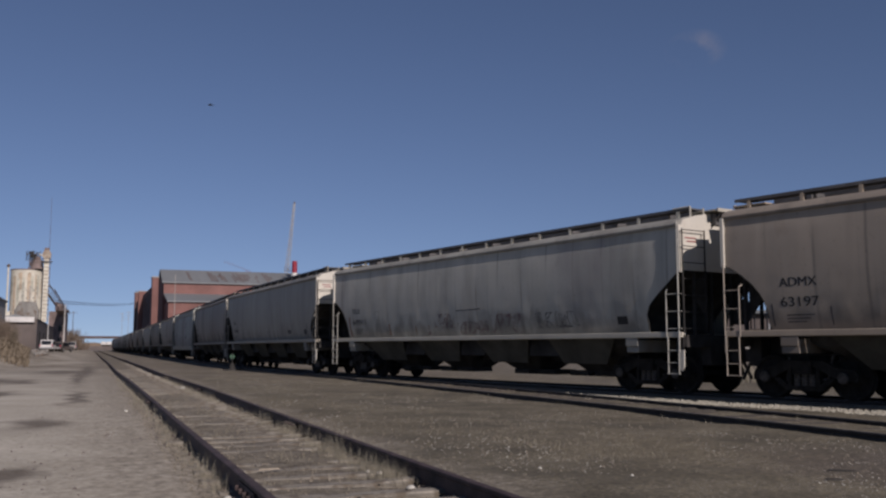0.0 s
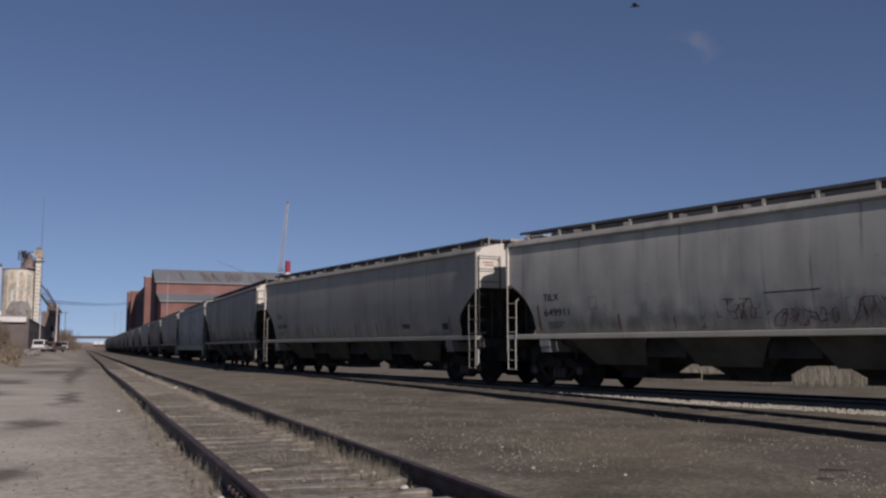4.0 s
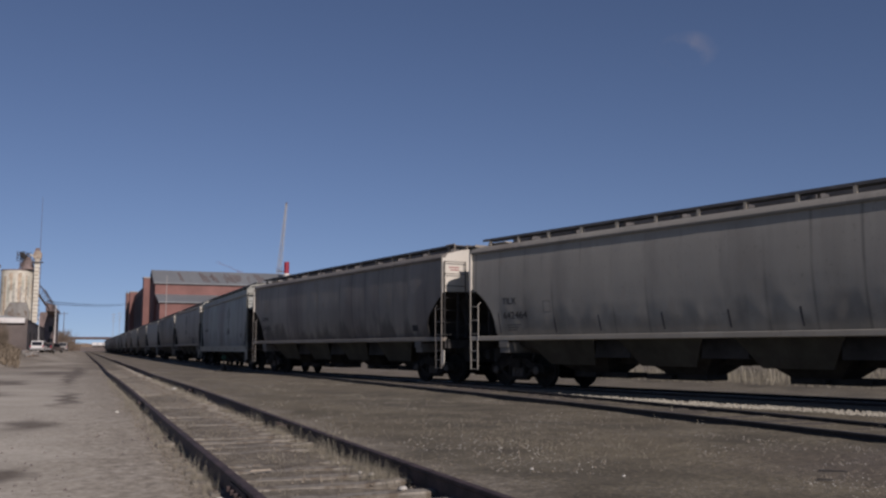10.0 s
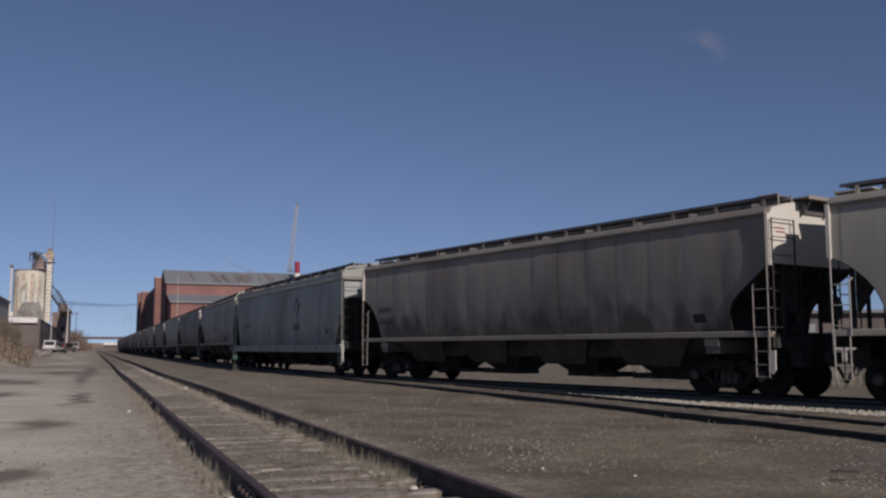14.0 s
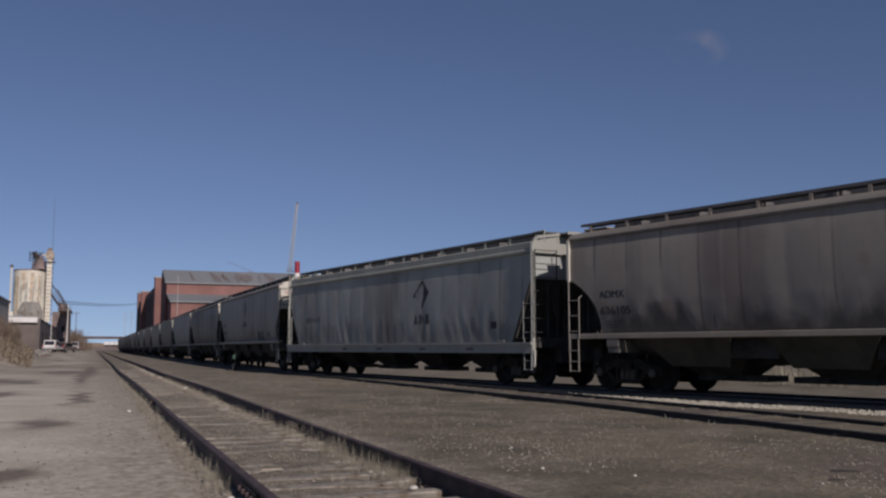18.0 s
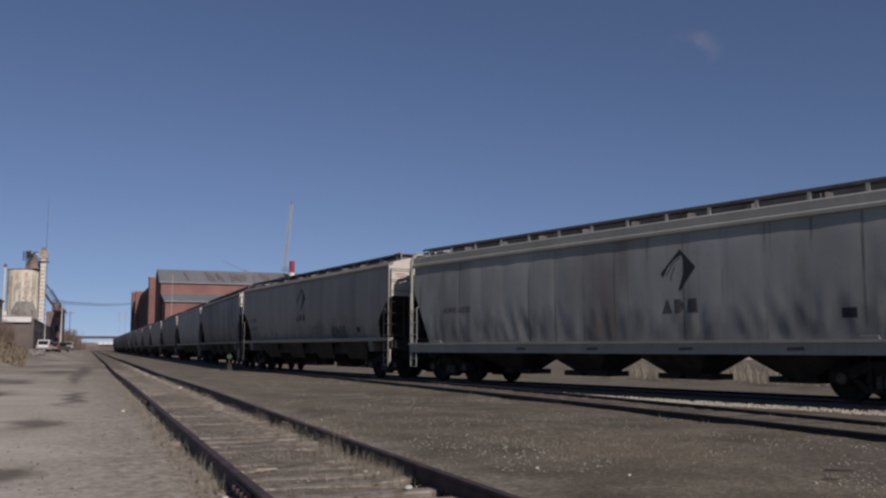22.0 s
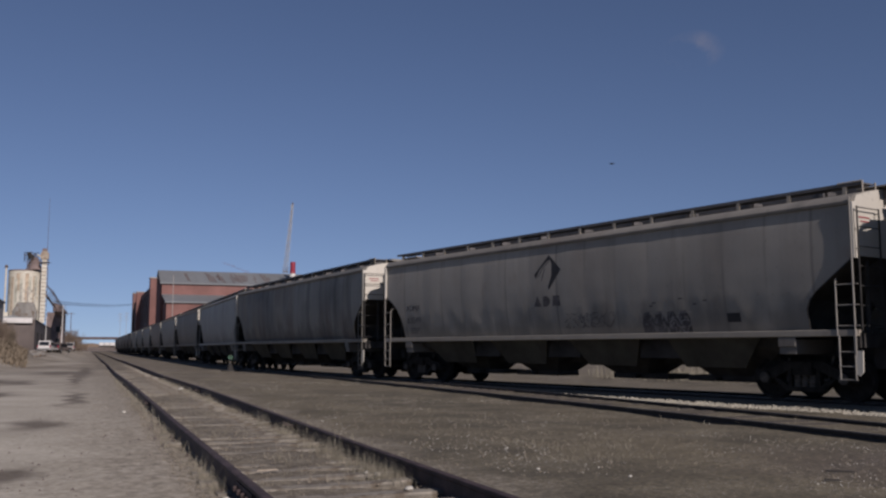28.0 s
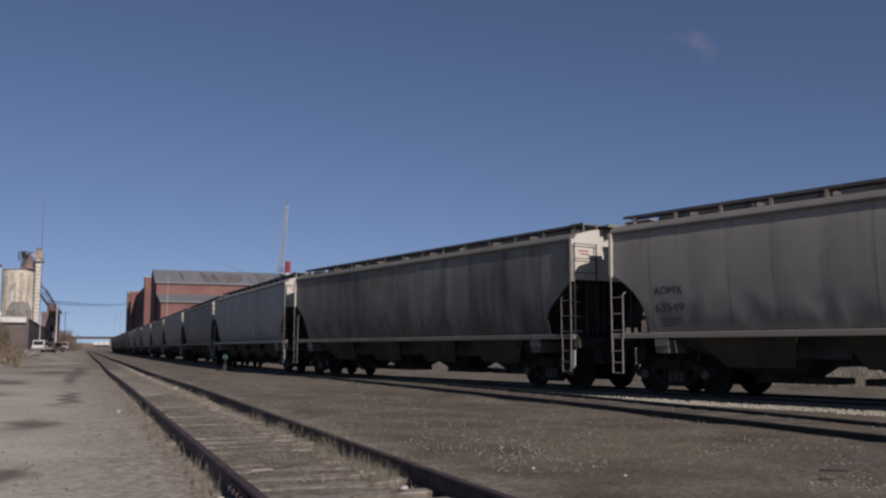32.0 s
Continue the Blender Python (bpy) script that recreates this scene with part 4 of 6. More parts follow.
    for m, high in ((pose(0, 0, 0), True), (FLIP, False)):
        put("end_platform", shared("end_platform", end_platform), SOOT_SHADE, car, "", m)
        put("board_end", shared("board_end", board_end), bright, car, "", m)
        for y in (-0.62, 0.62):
            put("end_gusset", shared("end_gusset", end_gusset), SOOT_SHADE, car, "", m @ pose(0, y, 0))
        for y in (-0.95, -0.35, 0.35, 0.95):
            put("end_post", shared("end_post", end_post), SOOT_SHADE, car, "", m @ pose(0, y, 0))
        put("coupler", shared("coupler", coupler), SOOT_SHADE, car, "", m)
        for sgn in (-1, 1):
            put("ladder", shared("ladder_%d_%d" % (sgn, high), lambda bm, s=sgn, h=high: side_ladder(bm, s, h)), iron, car, "", m)
    for s in (-1, 1):
        put("step_plate", shared("step_plate_%d" % s, lambda bm, s=s: step_plate(bm, s)), cream, car, "cream painted step brace")
        put("end_ladder", shared("end_ladder_%d" % s, lambda bm, s=s: end_ladder(bm, s)), BLACK, car, "dark steel end ladder")
    put("brake_wheel", shared("brake_wheel", brake_gear), BLACK, car)
    for e in (-1, 1):
        put("jacking_pad", shared("jacking_pad", jack_plate, bevel=0.01), under_paint, car, "", pose(e * TRUCK_X, 0, 0))
        tr = put("truck", shared("bolster", bolster), TRUCK, car, "dusty cast-steel four-wheel truck", pose(e * TRUCK_X, 0, 0))
        for sgn in (-1, 1):
            put("side_frame", shared("side_frame", side_frame), TRUCK, tr, "", pose(0, sgn * 1.02, 0))
            # caps, rods and springs carry painted sunlight in their paler colour
            for bx in (-0.89, 0.89):
                put("bearing_cap", shared("bearing_cap", bearing_cap, 40), DUSTY_SUNLIT, tr, "", pose(bx, sgn * 1.13, WHEEL_R))
            put("brake_rod", shared("brake_rod", brake_rod), DUSTY_SUNLIT, tr, "", pose(0, sgn * 0.95, 0))
            for sx in (-0.17, 0.0, 0.17):
                put("spring", shared("spring", springs, 40), DUSTY_SUNLIT, tr, "", pose(sx, sgn * 1.02, 0))
        for x in (-0.89, 0.89):
            w = put("wheelset", shared("wheelset", wheelset, 30), WHEEL, tr, "", pose(x, 0, WHEEL_R))
            WHEELS.append((len(CARS), w, x))
        TRUCKS.append((len(CARS), tr, e))
    CARS.append(car)
    return car, hull


GALV_DARK = plain("dull_grating_steel", (0.11, 0.105, 0.10), 0.7, 0.3, 2.0, 0.3)
INK = plain("black_lettering_paint", (0.02, 0.02, 0.022), 0.7, 0, 6.0, 0.2, 0)


def decal(name, build, mat, parent, x, z, label):
    """A painted mark lying on the side sheet; x, z of its lower left corner."""
    def fine(bm):
        build(bm)
        if name not in ("graffiti", "outline"):
            bmesh.ops.triangulate(bm, faces=list(bm.faces))
        for _ in range(4):
            long_ = [e for e in bm.edges if e.calc_length() > 0.12]
            if not long_:
                break
            bmesh.ops.subdivide_edges(bm, edges=long_, cuts=1)
        bmesh.ops.triangulate(bm, faces=list(bm.faces))

    ob = part(name, fine, mat, parent, label)
    if name in ("graffiti", "outline"):
        ob["kind"] = "stuff"
    for v in ob.data.vertices:
        v.co = Vector((x + v.co.x, -skin_y(x + v.co.x, z + v.co.z) - (0.0035 if name in ("seam_mark", "graffiti", "outline") else 0.0025), z + v.co.z))
    return ob


def flat(bm, pts):
    bm.faces.new([bm.verts.new((x, 0, z)) for x, z in pts])


def stroke(bm, pts, w):
    """A brush stroke of even width through pts."""
    for (x0, z0), (x1, z1) in zip(pts, pts[1:]):
        d = Vector((x1 - x0, 0, z1 - z0))
        if d.length < 1e-4:
            continue
        d.normalize()
        n_ = Vector((-d.z, 0, d.x)) * w / 2
        a, b = Vector((x0, 0, z0)) - d * w * 0.3, Vector((x1, 0, z1)) + d * w * 0.3
        bm.faces.new([bm.verts.new(p_) for p_ in (a - n_, b - n_, b + n_, a + n_)])


def scribble(bm, wide, high, loops, w, seed):
    """Illegible spray scrawl: overlapping bent strokes of uneven width."""
    r = random.Random(seed)
    for k in range(loops * 6):
        x0 = wide * (k + r.uniform(-0.5, 0.5)) / (loops * 6)
        step = wide / loops
        x, z = x0 + step * r.random(), high * r.random()
        a, pts = r.uniform(0, 6.28), []
        for j in range(r.randint(3, 8)):
            pts.append((x, z))
            a += r.uniform(-0.9, 1.5)
            x = min(max(x + 0.3 * step * math.cos(a), x0 - 0.3 * step), x0 + 1.2 * step)
            z = min(max(z + 0.34 * high * math.sin(a), 0.0), high)
        stroke(bm, pts, w * r.uniform(0.25, 0.9))


def emblem(bm):
    """Plain diamond with an open leaf shape: two dark pieces."""
    flat(bm, [(0.56, 1.0), (1.0, 0.55), (0.56, 0.0), (0.52, 0.06), (0.66, 0.42), (0.66, 0.74), (0.60, 0.86)])
    flat(bm, [(0.56, 1.0), (0.60, 0.86), (0.42, 0.76), (0.22, 0.58), (0.08, 0.34), (0.02, 0.46)])
    stroke(bm, [(0.56, 0.80), (0.34, 0.64), (0.18, 0.40)], 0.02)
    stroke(bm, [(0.42, 0.60), (0.34, 0.42), (0.30, 0.28)], 0.02)


def word_bars(bm, wide, high):
    """A brand word reduced to three plain blocks of its size."""
    u = wide * 0.29
    flat(bm, [(0, 0), (u, 0), (u * 0.55, high), (u * 0.45, high)])
    x = wide * 0.35
    flat(bm, [(x, 0), (x + u * 0.5, 0), (x + u * 0.85, high * 0.3), (x + u * 0.85, high * 0.7), (x + u * 0.5, high), (x, high)])
    x = wide * 0.68
    flat(bm, [(x, 0), (x + u, 0), (x + u * 0.9, high), (x + u * 0.1, high)])


def car_marks(i, car, shell):
    text = {0: ("ADMX", "63197"), 1: ("TILX", "649911"), 2: ("TILX", "642464"), 3: ("ADMX", "636105"), 5: ("ADMX", "63549")}.get(i)
    if text:
        x = {0: -7.36, 1: -7.24, 2: -7.26, 3: -7.62, 5: -7.38}[i]
        lettering(shell, [(text[0], x, 2.32, 0.19, 1.08), (text[1], x - 0.02, 1.91, 0.20, 1.24)], INK if i != 5 else FADED)
        for k in range(3):
            decal("stencil_line", lambda bm: flat(bm, [(0, 0), (0.62 - 0.1 * k, 0), (0.62 - 0.1 * k, 0.025), (0, 0.025)]), FADED, shell, x + 0.1, 1.72 - 0.07 * k, "small faded stencil line")
        decal("stencil_panel", lambda bm: flat(bm, [(0, 0), (0.36, 0), (0.36, 0.20), (0, 0.20)]), INK, shell, 6.55 if i != 5 else 5.6, 1.64, "small black stencil panel")
    if i == 4:
        lettering(shell, [("ADMX 62130", -6.84, 2.14, 0.19, 0.93)], FADED)
        decal("emblem", lambda bm: (emblem(bm), bmesh.ops.scale(bm, vec=(1.05, 1, 0.98), verts=bm.verts)), INK, shell, 2.05, 2.36, "dark diamond emblem with a leaf shape")
        decal("word_mark", lambda bm: word_bars(bm, 1.08, 0.32), FADED, shell, 2.08, 1.86, "dark blocks of a word mark")
        decal("stencil_panel", lambda bm: flat(bm, [(0, 0), (0.32, 0), (0.32, 0.20), (0, 0.20)]), INK, shell, 6.6, 1.64, "small black stencil panel")
        for x in (-3.2, -0.4, 2.6, 5.4):
            decal("repair_plate", lambda bm: flat(bm, [(0, 0), (0.42, 0.01), (0.40, 0.08), (0.03, 0.07)]), GALV_DARK, shell, x, 1.0, "dark grey repair plate on the sill").location.y = -0.103
    if i == 5:
        decal("emblem", lambda bm: (emblem(bm), bmesh.ops.scale(bm, vec=(1.10, 1, 0.95), verts=bm.verts)), INK, shell, -0.76, 2.66, "dark diamond emblem with a leaf shape")
        decal("word_mark", lambda bm: word_bars(bm, 1.12, 0.28), FADED, shell, -0.80, 2.21, "faded dark blocks of a word mark")
        decal("graffiti", lambda bm: scribble(bm, 1.75, 0.36, 7, 0.022, 4), FADED, shell, 0.36, 1.62, "faint black scrawled graffiti")
        g = decal("graffiti", lambda bm: [flat(bm, [(0.02 + 0.37 * k, 0.0), (0.36 + 0.37 * k, 0.0), (0.38 + 0.37 * k, 0.3), (0.25 + 0.37 * k, 0.5), (0.08 + 0.37 * k, 0.48), (0.0 + 0.37 * k, 0.25)]) for k in range(4)], FADED, shell, 3.12, 1.44, "black block graffiti with pale outlines")
        decal("outline", lambda bm: scribble(bm, 1.25, 0.46, 4, 0.016, 8), PALE_INK, g, 3.12, 1.44, "thin pale outline").location.y = -0.006
        for k, x in enumerate((3.4, 3.5, 4.3, 4.7, 5.0)):
            decal("stencil_line", lambda bm: flat(bm, [(0, 0), (0.11, 0), (0.11, 0.03), (0, 0.03)]), FADED, shell, x, 2.06 + 0.07 * (k % 3), "small dark stencil line")
    for x, w_, h_ in {1: ((-7.52, 0.09, 0.75), (-4.62, 0.08, 0.42), (-2.9, 0.05, 0.3)), 2: ((6.98, 0.06, 0.6), (-7.5, 0.05, 0.62), (-5.2, 0.06, 0.4)), 3: ((-4.2, 0.04, 0.3), (2.4, 0.05, 0.4)), 0: ((-7.6, 0.05, 0.5), (-6.3, 0.04, 0.4))}.get(i, ()):
        decal("rust_streak", lambda bm: flat(bm, [(0.01, 0), (w_, 0.02), (w_ * 0.8, h_), (0.0, h_ * 0.9)]), RUST if i == 1 else FADED, shell, x, 1.50, "orange rust streak" if i == 1 else "dark upright scrape")
    if i in (1, 2):
        decal("notice_box", lambda bm: [stroke(bm, p_, 0.012) for p_ in (((0, 0), (0.26, 0)), ((0.26, 0), (0.26, 0.30)), ((0.26, 0.30), (0, 0.30)), ((0, 0.30), (0, 0)))], FADED, shell, -5.55, 2.05, "faded outlined notice box")
    if i == 1:
        for k, (x, wide, z, high, mt) in enumerate(((-1.62, 0.9, 1.70, 0.42, MAROON), (-0.40, 1.4, 1.52, 0.34, MAROON), (1.40, 1.1, 1.52, 0.52, MAROON), (3.3, 1.6, 1.62, 0.40, FADED), (-2.3, 0.2, 1.50, 0.3, MAROON), (2.62, 0.15, 1.5, 0.5, MAROON))):
            decal("graffiti", lambda bm: scribble(bm, wide, high, max(1, int(wide * 4)), 0.022, 20 + k), mt, shell, x, z, "dark red scrawled graffiti" if mt == MAROON else "faint black scrawled graffiti")
        decal("repair_line", lambda bm: flat(bm, [(0, 0), (1.3, 0.02), (1.3, 0.05), (0, 0.03)]), FADED, shell, -0.45, 2.2, "dark horizontal scrape")
    if i == 2:
        for x in (-3.55, -1.5, 0.35, 2.1):
            decal("seam_mark", lambda bm: flat(bm, [(0, 0), (0.05, 0), (0.03, 0.4), (-0.02, 0.4)]), FADED, shell, x, 1.52, "dark upright weld mark")
        decal("stencil_panel", lambda bm: flat(bm, [(0, 0), (0.5, 0), (0.5, 0.16), (0, 0.16)]), FADED, shell, 4.0, 1.7, "faded black stencil panel")


MAROON = plain("dark_red_spray_paint", (0.10, 0.025, 0.035), 0.7, 0, 6.0, 0.3, 0)
FADED = plain("faded_black_paint", (0.075, 0.07, 0.07), 0.8, 0, 9.0, 0.5, 0)
PALE_INK = plain("pale_spray_paint", (0.34, 0.33, 0.32), 0.8, 0, 9.0, 0.2, 0)
RUST = plain("orange_rust", (0.20, 0.085, 0.045), 0.9, 0, 9.0, 0.4, 0)

# couplings' distances, from the first car back
PITCHES = [18.49, 18.66, 18.65, 18.71, 18.50, 18.65, 18.22, 18.89, 18.78, 18.65, 18.73] + [18.62] * 9
FRONT = 33.03
SPEED, SLOW = 2.841, -0.001
LOOKS = [
    # colour, streaks, rust, kind, words
    ((0.255, 0.215, 0.185), 0.35, 0.2, "round", "brownish grey round-sided covered hopper car with dark lettering"),
    ((0.345, 0.33, 0.308), 0.45, 0.15, "round", "light grey round-sided covered hopper car with faded graffiti"),
    ((0.25, 0.232, 0.214), 0.30, 0.15, "round", "plain warm grey round-sided covered hopper car"),
    ((0.192, 0.172, 0.158), 0.7, 0.3, "round", "sooty brown-grey round-sided covered hopper car with dark streaks"),
    ((0.226, 0.232, 0.229), 0.6, 0.12, "flat", "blue-grey straight-sided covered hopper car with a deep sill"),
    ((0.222, 0.204, 0.19), 0.45, 0.2, "round", "dark warm grey round-sided covered hopper car with a diamond emblem"),
    ((0.205, 0.192, 0.178), 1.7, 0.35, "round", "streaky weathered grey round-sided covered hopper car"),
    ((0.30, 0.29, 0.28), 0.40, 0.1, "round", "pale grey round-sided covered hopper car"),
    ((0.21, 0.19, 0.17), 0.60, 0.3, "round", "dirty dark grey round-sided covered hopper car"),
    ((0.30, 0.28, 0.255), 0.45, 0.2, "round", "grey round-sided covered hopper car"),
]
TINTS = {4: (0.16, 0.13, 0.11), 6: (0.2, 0.165, 0.11), 3: (0.15, 0.125, 0.11), 1: (0.24, 0.225, 0.21)}
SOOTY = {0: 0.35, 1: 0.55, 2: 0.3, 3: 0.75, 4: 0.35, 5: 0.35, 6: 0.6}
for i in range(20):
    c, st, ru, kd, words = LOOKS[i] if i < len(LOOKS) else (times(LOOKS[(i * 7) % 10][0], 0.9 + 0.02 * (i % 7)), 0.4, 0.2, "round", "grey round-sided covered hopper car far down the train")
    c = times((c[0] * 0.98, c[1], c[2] * 0.92), 1.29 if i < 6 else 1.05)
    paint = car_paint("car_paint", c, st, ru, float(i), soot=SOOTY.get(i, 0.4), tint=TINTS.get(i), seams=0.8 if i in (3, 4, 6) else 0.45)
    bright = car_paint("sill_paint", (c[0] * 1.03, c[1] * 0.99, c[2] * 0.93), st * 0.5, ru, i + 0.5)
    cream = car_paint("end_paint", (0.53, 0.50, 0.42), 0.15, 0.12, i + 0.3)
    iron = car_paint("ladder_paint", times(c, 0.9), 0.3, ru, i + 0.7)
    ROOF_C[0] = c
    SIDE[:] = [kd, i if i < 9 else 9 + i % 2]
    car, hull = freight_car(words, paint, bright, cream, iron, kd)
    car_marks(i, car, hull)


def centre_s(i, t):
    """Place of the car's middle along its track."""
    back = FRONT + PITCHES[0] - sum(PITCHES[:i])
    return back - 8.55 + SPEED * t + SLOW * t * t


def car_pose(i, t):
    s = centre_s(i, t)
    xf, yf, af = train_track(s + TRUCK_X)
    xr, yr, ar = train_track(s - TRUCK_X)
    turn = math.atan2(yf - yr, xf - xr)
    return pose((xf + xr) / 2, (yf + yr) / 2, TZ, 0, 0, math.degrees(turn)), turn


def motions():
    for i, car in enumerate(CARS):
        walk(car, [(float(t), car_pose(i, float(t))[0]) for t in range(33)])
    for bird, rows in BIRDS:
        walk(bird, [(t, pose(x, y, z, 0, 0, a)) for t, x, y, z, a in rows])
    for wing, s, end in WINGS:
        walk(wing, [(0.1 * k, pose(0, 0, 0, s * (18 + 26 * math.sin(k * 1.9)), 0, 0)) for k in range(end)] + [(32.0, pose(0, 0, 0))])
    for i, tr, e in TRUCKS:
        if i > 7:
            continue
        rows = []
        for t in range(33):
            s = centre_s(i, float(t)) + e * TRUCK_X
            a = train_track(s)[2] - math.pi / 2
            rows.append((float(t), pose(e * TRUCK_X, 0, 0, 0, 0, math.degrees(a - car_pose(i, float(t))[1]))))
        walk(tr, rows)
    for i, w, x in WHEELS:
        if i > 7:
            continue
        walk(w, [(0.2 * k, pose(x, 0, WHEEL_R, 0, math.degrees((centre_s(i, 0.2 * k) - centre_s(i, 0)) / WHEEL_R), 0)) for k in range(161)])


# ------------------------------------------------------------------ the plant beside the road


def lattice(bm, a, b, w0, w1, bays, r=0.05):
    """A square lattice mast from a to b."""
    a, b = Vector(a), Vector(b)
    d = (b - a).normalized()
    e = d.orthogonal().normalized()
    f = d.cross(e)
    corner = [(1, 1), (1, -1), (-1, -1), (-1, 1)]
    at = lambda k, c: a + (b - a) * (k / bays) + (e * c[0] + f * c[1]) * (w0 + (w1 - w0) * k / bays) / 2
    for c in corner:
        bar(bm, at(0, c), at(bays, c), r, 4)
    for k in range(bays):
        for i in range(4):
            bar(bm, at(k, corner[i]), at(k + 1, corner[(i + 1) % 4]), r * 0.6, 3)


RUST_RUN = plain("rusty_wash", (0.42, 0.335, 0.235), 0.9, 0, 0.8, 0.4, 0)
GREY_RUN = plain("grey_green_wash", (0.43, 0.42, 0.335), 0.9, 0, 0.8, 0.4, 0)


STAINED = plain("stained_elevator_steel", (0.36, 0.31, 0.23), 0.8, 0, 0.9, 0.45, 0.1, 4.0, dirt=(0.24, 0.17, 0.12))


def silo(x, y, r, z1, name, label):
    t = thing(name, label, "silo", pose(x, y, 0.5), "steel silos of the plant")
    part("tank", lambda bm: turned(bm, [(r, 0.0), (r, z1 - 0.5)], 28), CREAM, t, smooth=30)
    for k in range(9):
        z = 1.0 + k * (z1 - 2.0) / 8
        part("hoop", lambda bm: turned(bm, [(r + 0.01, z - 0.04), (r + 0.05, z), (r + 0.01, z + 0.04)], 28), CREAM, t)
    rr = random.Random(int(r * 100))
    for k in range(11):
        a0 = math.radians(-160 + 12.5 * k + rr.uniform(-4, 4))
        w_, top_ = rr.uniform(0.03, 0.12), z1 - 0.6 - rr.uniform(0, 1.5)
        low_ = top_ - rr.uniform(3, 9)

        def run(bm):
            q = [((r + 0.012) * math.cos(a0 + e), (r + 0.012) * math.sin(a0 + e)) for e in (-w_, w_ * 0.2, w_)]
            for (p0, p1) in zip(q, q[1:]):
                bm.faces.new([bm.verts.new((*p0, low_ + 0.8)), bm.verts.new((*p1, low_)), bm.verts.new((*p1, top_)), bm.verts.new((*p0, top_ - 0.3))])
        part("rust_run", run, (RUST_RUN, GREY_RUN)[k % 2], t)
    part("rim", lambda bm: turned(bm, [(r + 0.02, z1 - 0.62), (r + 0.09, z1 - 0.5), (r + 0.02, z1 - 0.38)], 28), ANNEX, t, "dark steel rim")
    return t


silo(-12.0, 193.4, 3.05, 16.2, "silo", "tall cream steel silo with rust streaks beside a bucket elevator")

elev = thing("bucket_elevator", "cream-painted bucket elevator tower with an antenna on top", "elevator tower", pose(-8.6, 190, 0.5))
part("casing", lambda bm: box(bm, -0.45, 0.45, -0.4, 0.4, 5.6, 18.4), CREAM, elev)
part("head_house", lambda bm: prism(bm, [(-0.7, 17.9), (0.7, 17.9), (0.75, 18.9), (0.4, 19.4), (-0.45, 19.4), (-0.8, 18.8)], -0.6, 0.6), STAINED, elev, "rust-stained head casing")
part("head_cap", lambda bm: prism(bm, [(-0.55, 19.4), (0.45, 19.4), (0.3, 19.9), (-0.35, 19.95)], -0.5, 0.5), ANNEX, elev)
for k in range(17):
    part("casing_band", lambda bm: box(bm, -0.47, 0.47 if k % 3 else 0.2, -0.43, 0.43, 6.0 + k * 0.72, 6.16 + k * 0.72), STAINED, elev, "rusty joint flange")
for k in range(14):
    part("ladder_cage", lambda bm: box(bm, 0.45, 0.72, -0.3, 0.3, 6.2 + k * 0.88, 6.35 + k * 0.88), SHED, elev)
part("service_ladder", lambda bm: box(bm, 0.62, 0.68, -0.32, -0.26, 5.7, 18.2), SHED, elev)
part("platform", lambda bm: box(bm, -0.9, 1.0, -0.8, 0.8, 17.2, 17.32), SHED, elev)
part("antenna", lambda bm: bar(bm, (0.4, 0, 19.0), (0.4, 0, 29.9), 0.05, 5, 0.025), SHED, elev)

dist = thing("grain_distributor", "dark steel distributor with spouts fanning down to the silos", "spout rig", pose(-10.35, 191.5, 16.3))
part("spout_cone", lambda bm: turned(bm, [(1.25, 0.1), (1.05, 0.9), (0.5, 2.1)], 9), ANNEX, dist, "rusty brown spout cone")
part("catwalk", lambda bm: lattice(bm, (-1.5, 0, 1.0), (1.4, 0, 1.5), 0.9, 0.9, 4, 0.07), ANNEX, dist)
part("turnhead", lambda bm: turned(bm, [(0.35, 1.6), (0.6, 2.0), (0.6, 2.3), (0.3, 2.6)], 10), ANNEX, dist)
part("head_frame", lambda bm: lattice(bm, (-0.75, 0, 1.7), (-0.75, 0, 3.5), 1.7, 1.7, 3, 0.09), BLACK, dist)
part("drive_box", lambda bm: box(bm, -1.3, -0.2, -0.5, 0.5, 2.2, 2.9), BLACK, dist)
for a in (-1.6, -0.9, -0.2, 0.5, 1.1):
    part("spout", lambda bm: bar(bm, (a * 0.35, 0, 2.3), (a, 0.3, 0.0), 0.13, 6), ANNEX, dist)
part("frame", lambda bm: lattice(bm, (-0.7, 0, 0), (-0.7, 0, 3.4), 0.9, 0.9, 3, 0.06), SHED, dist)
part("crossarm", lambda bm: box(bm, -1.9, 0.4, -0.06, 0.06, 2.9, 3.05), SHED, dist)
part("motor", lambda bm: box(bm, -1.5, -0.9, -0.3, 0.3, 3.0, 3.5), BLACK, dist)
part("feed_pipe", lambda bm: bar(bm, (0.3, 0, 3.0), (2.0, -0.6, 2.2), 0.16, 6), CREAM, dist)

post = thing("vent_pipe", "tall thin rusty vent pipe beside the silos", "pipe", pose(-15.3, 191, 0.6))
part("shaft", lambda bm: bar(bm, (0, 0, 0), (0, 0, 16.0), 0.16, 8), CREAM, post)
part("cowl", lambda bm: turned(bm, [(0.3, 16.0), (0.34, 16.3), (0.1, 16.6)], 8), SHED, post)

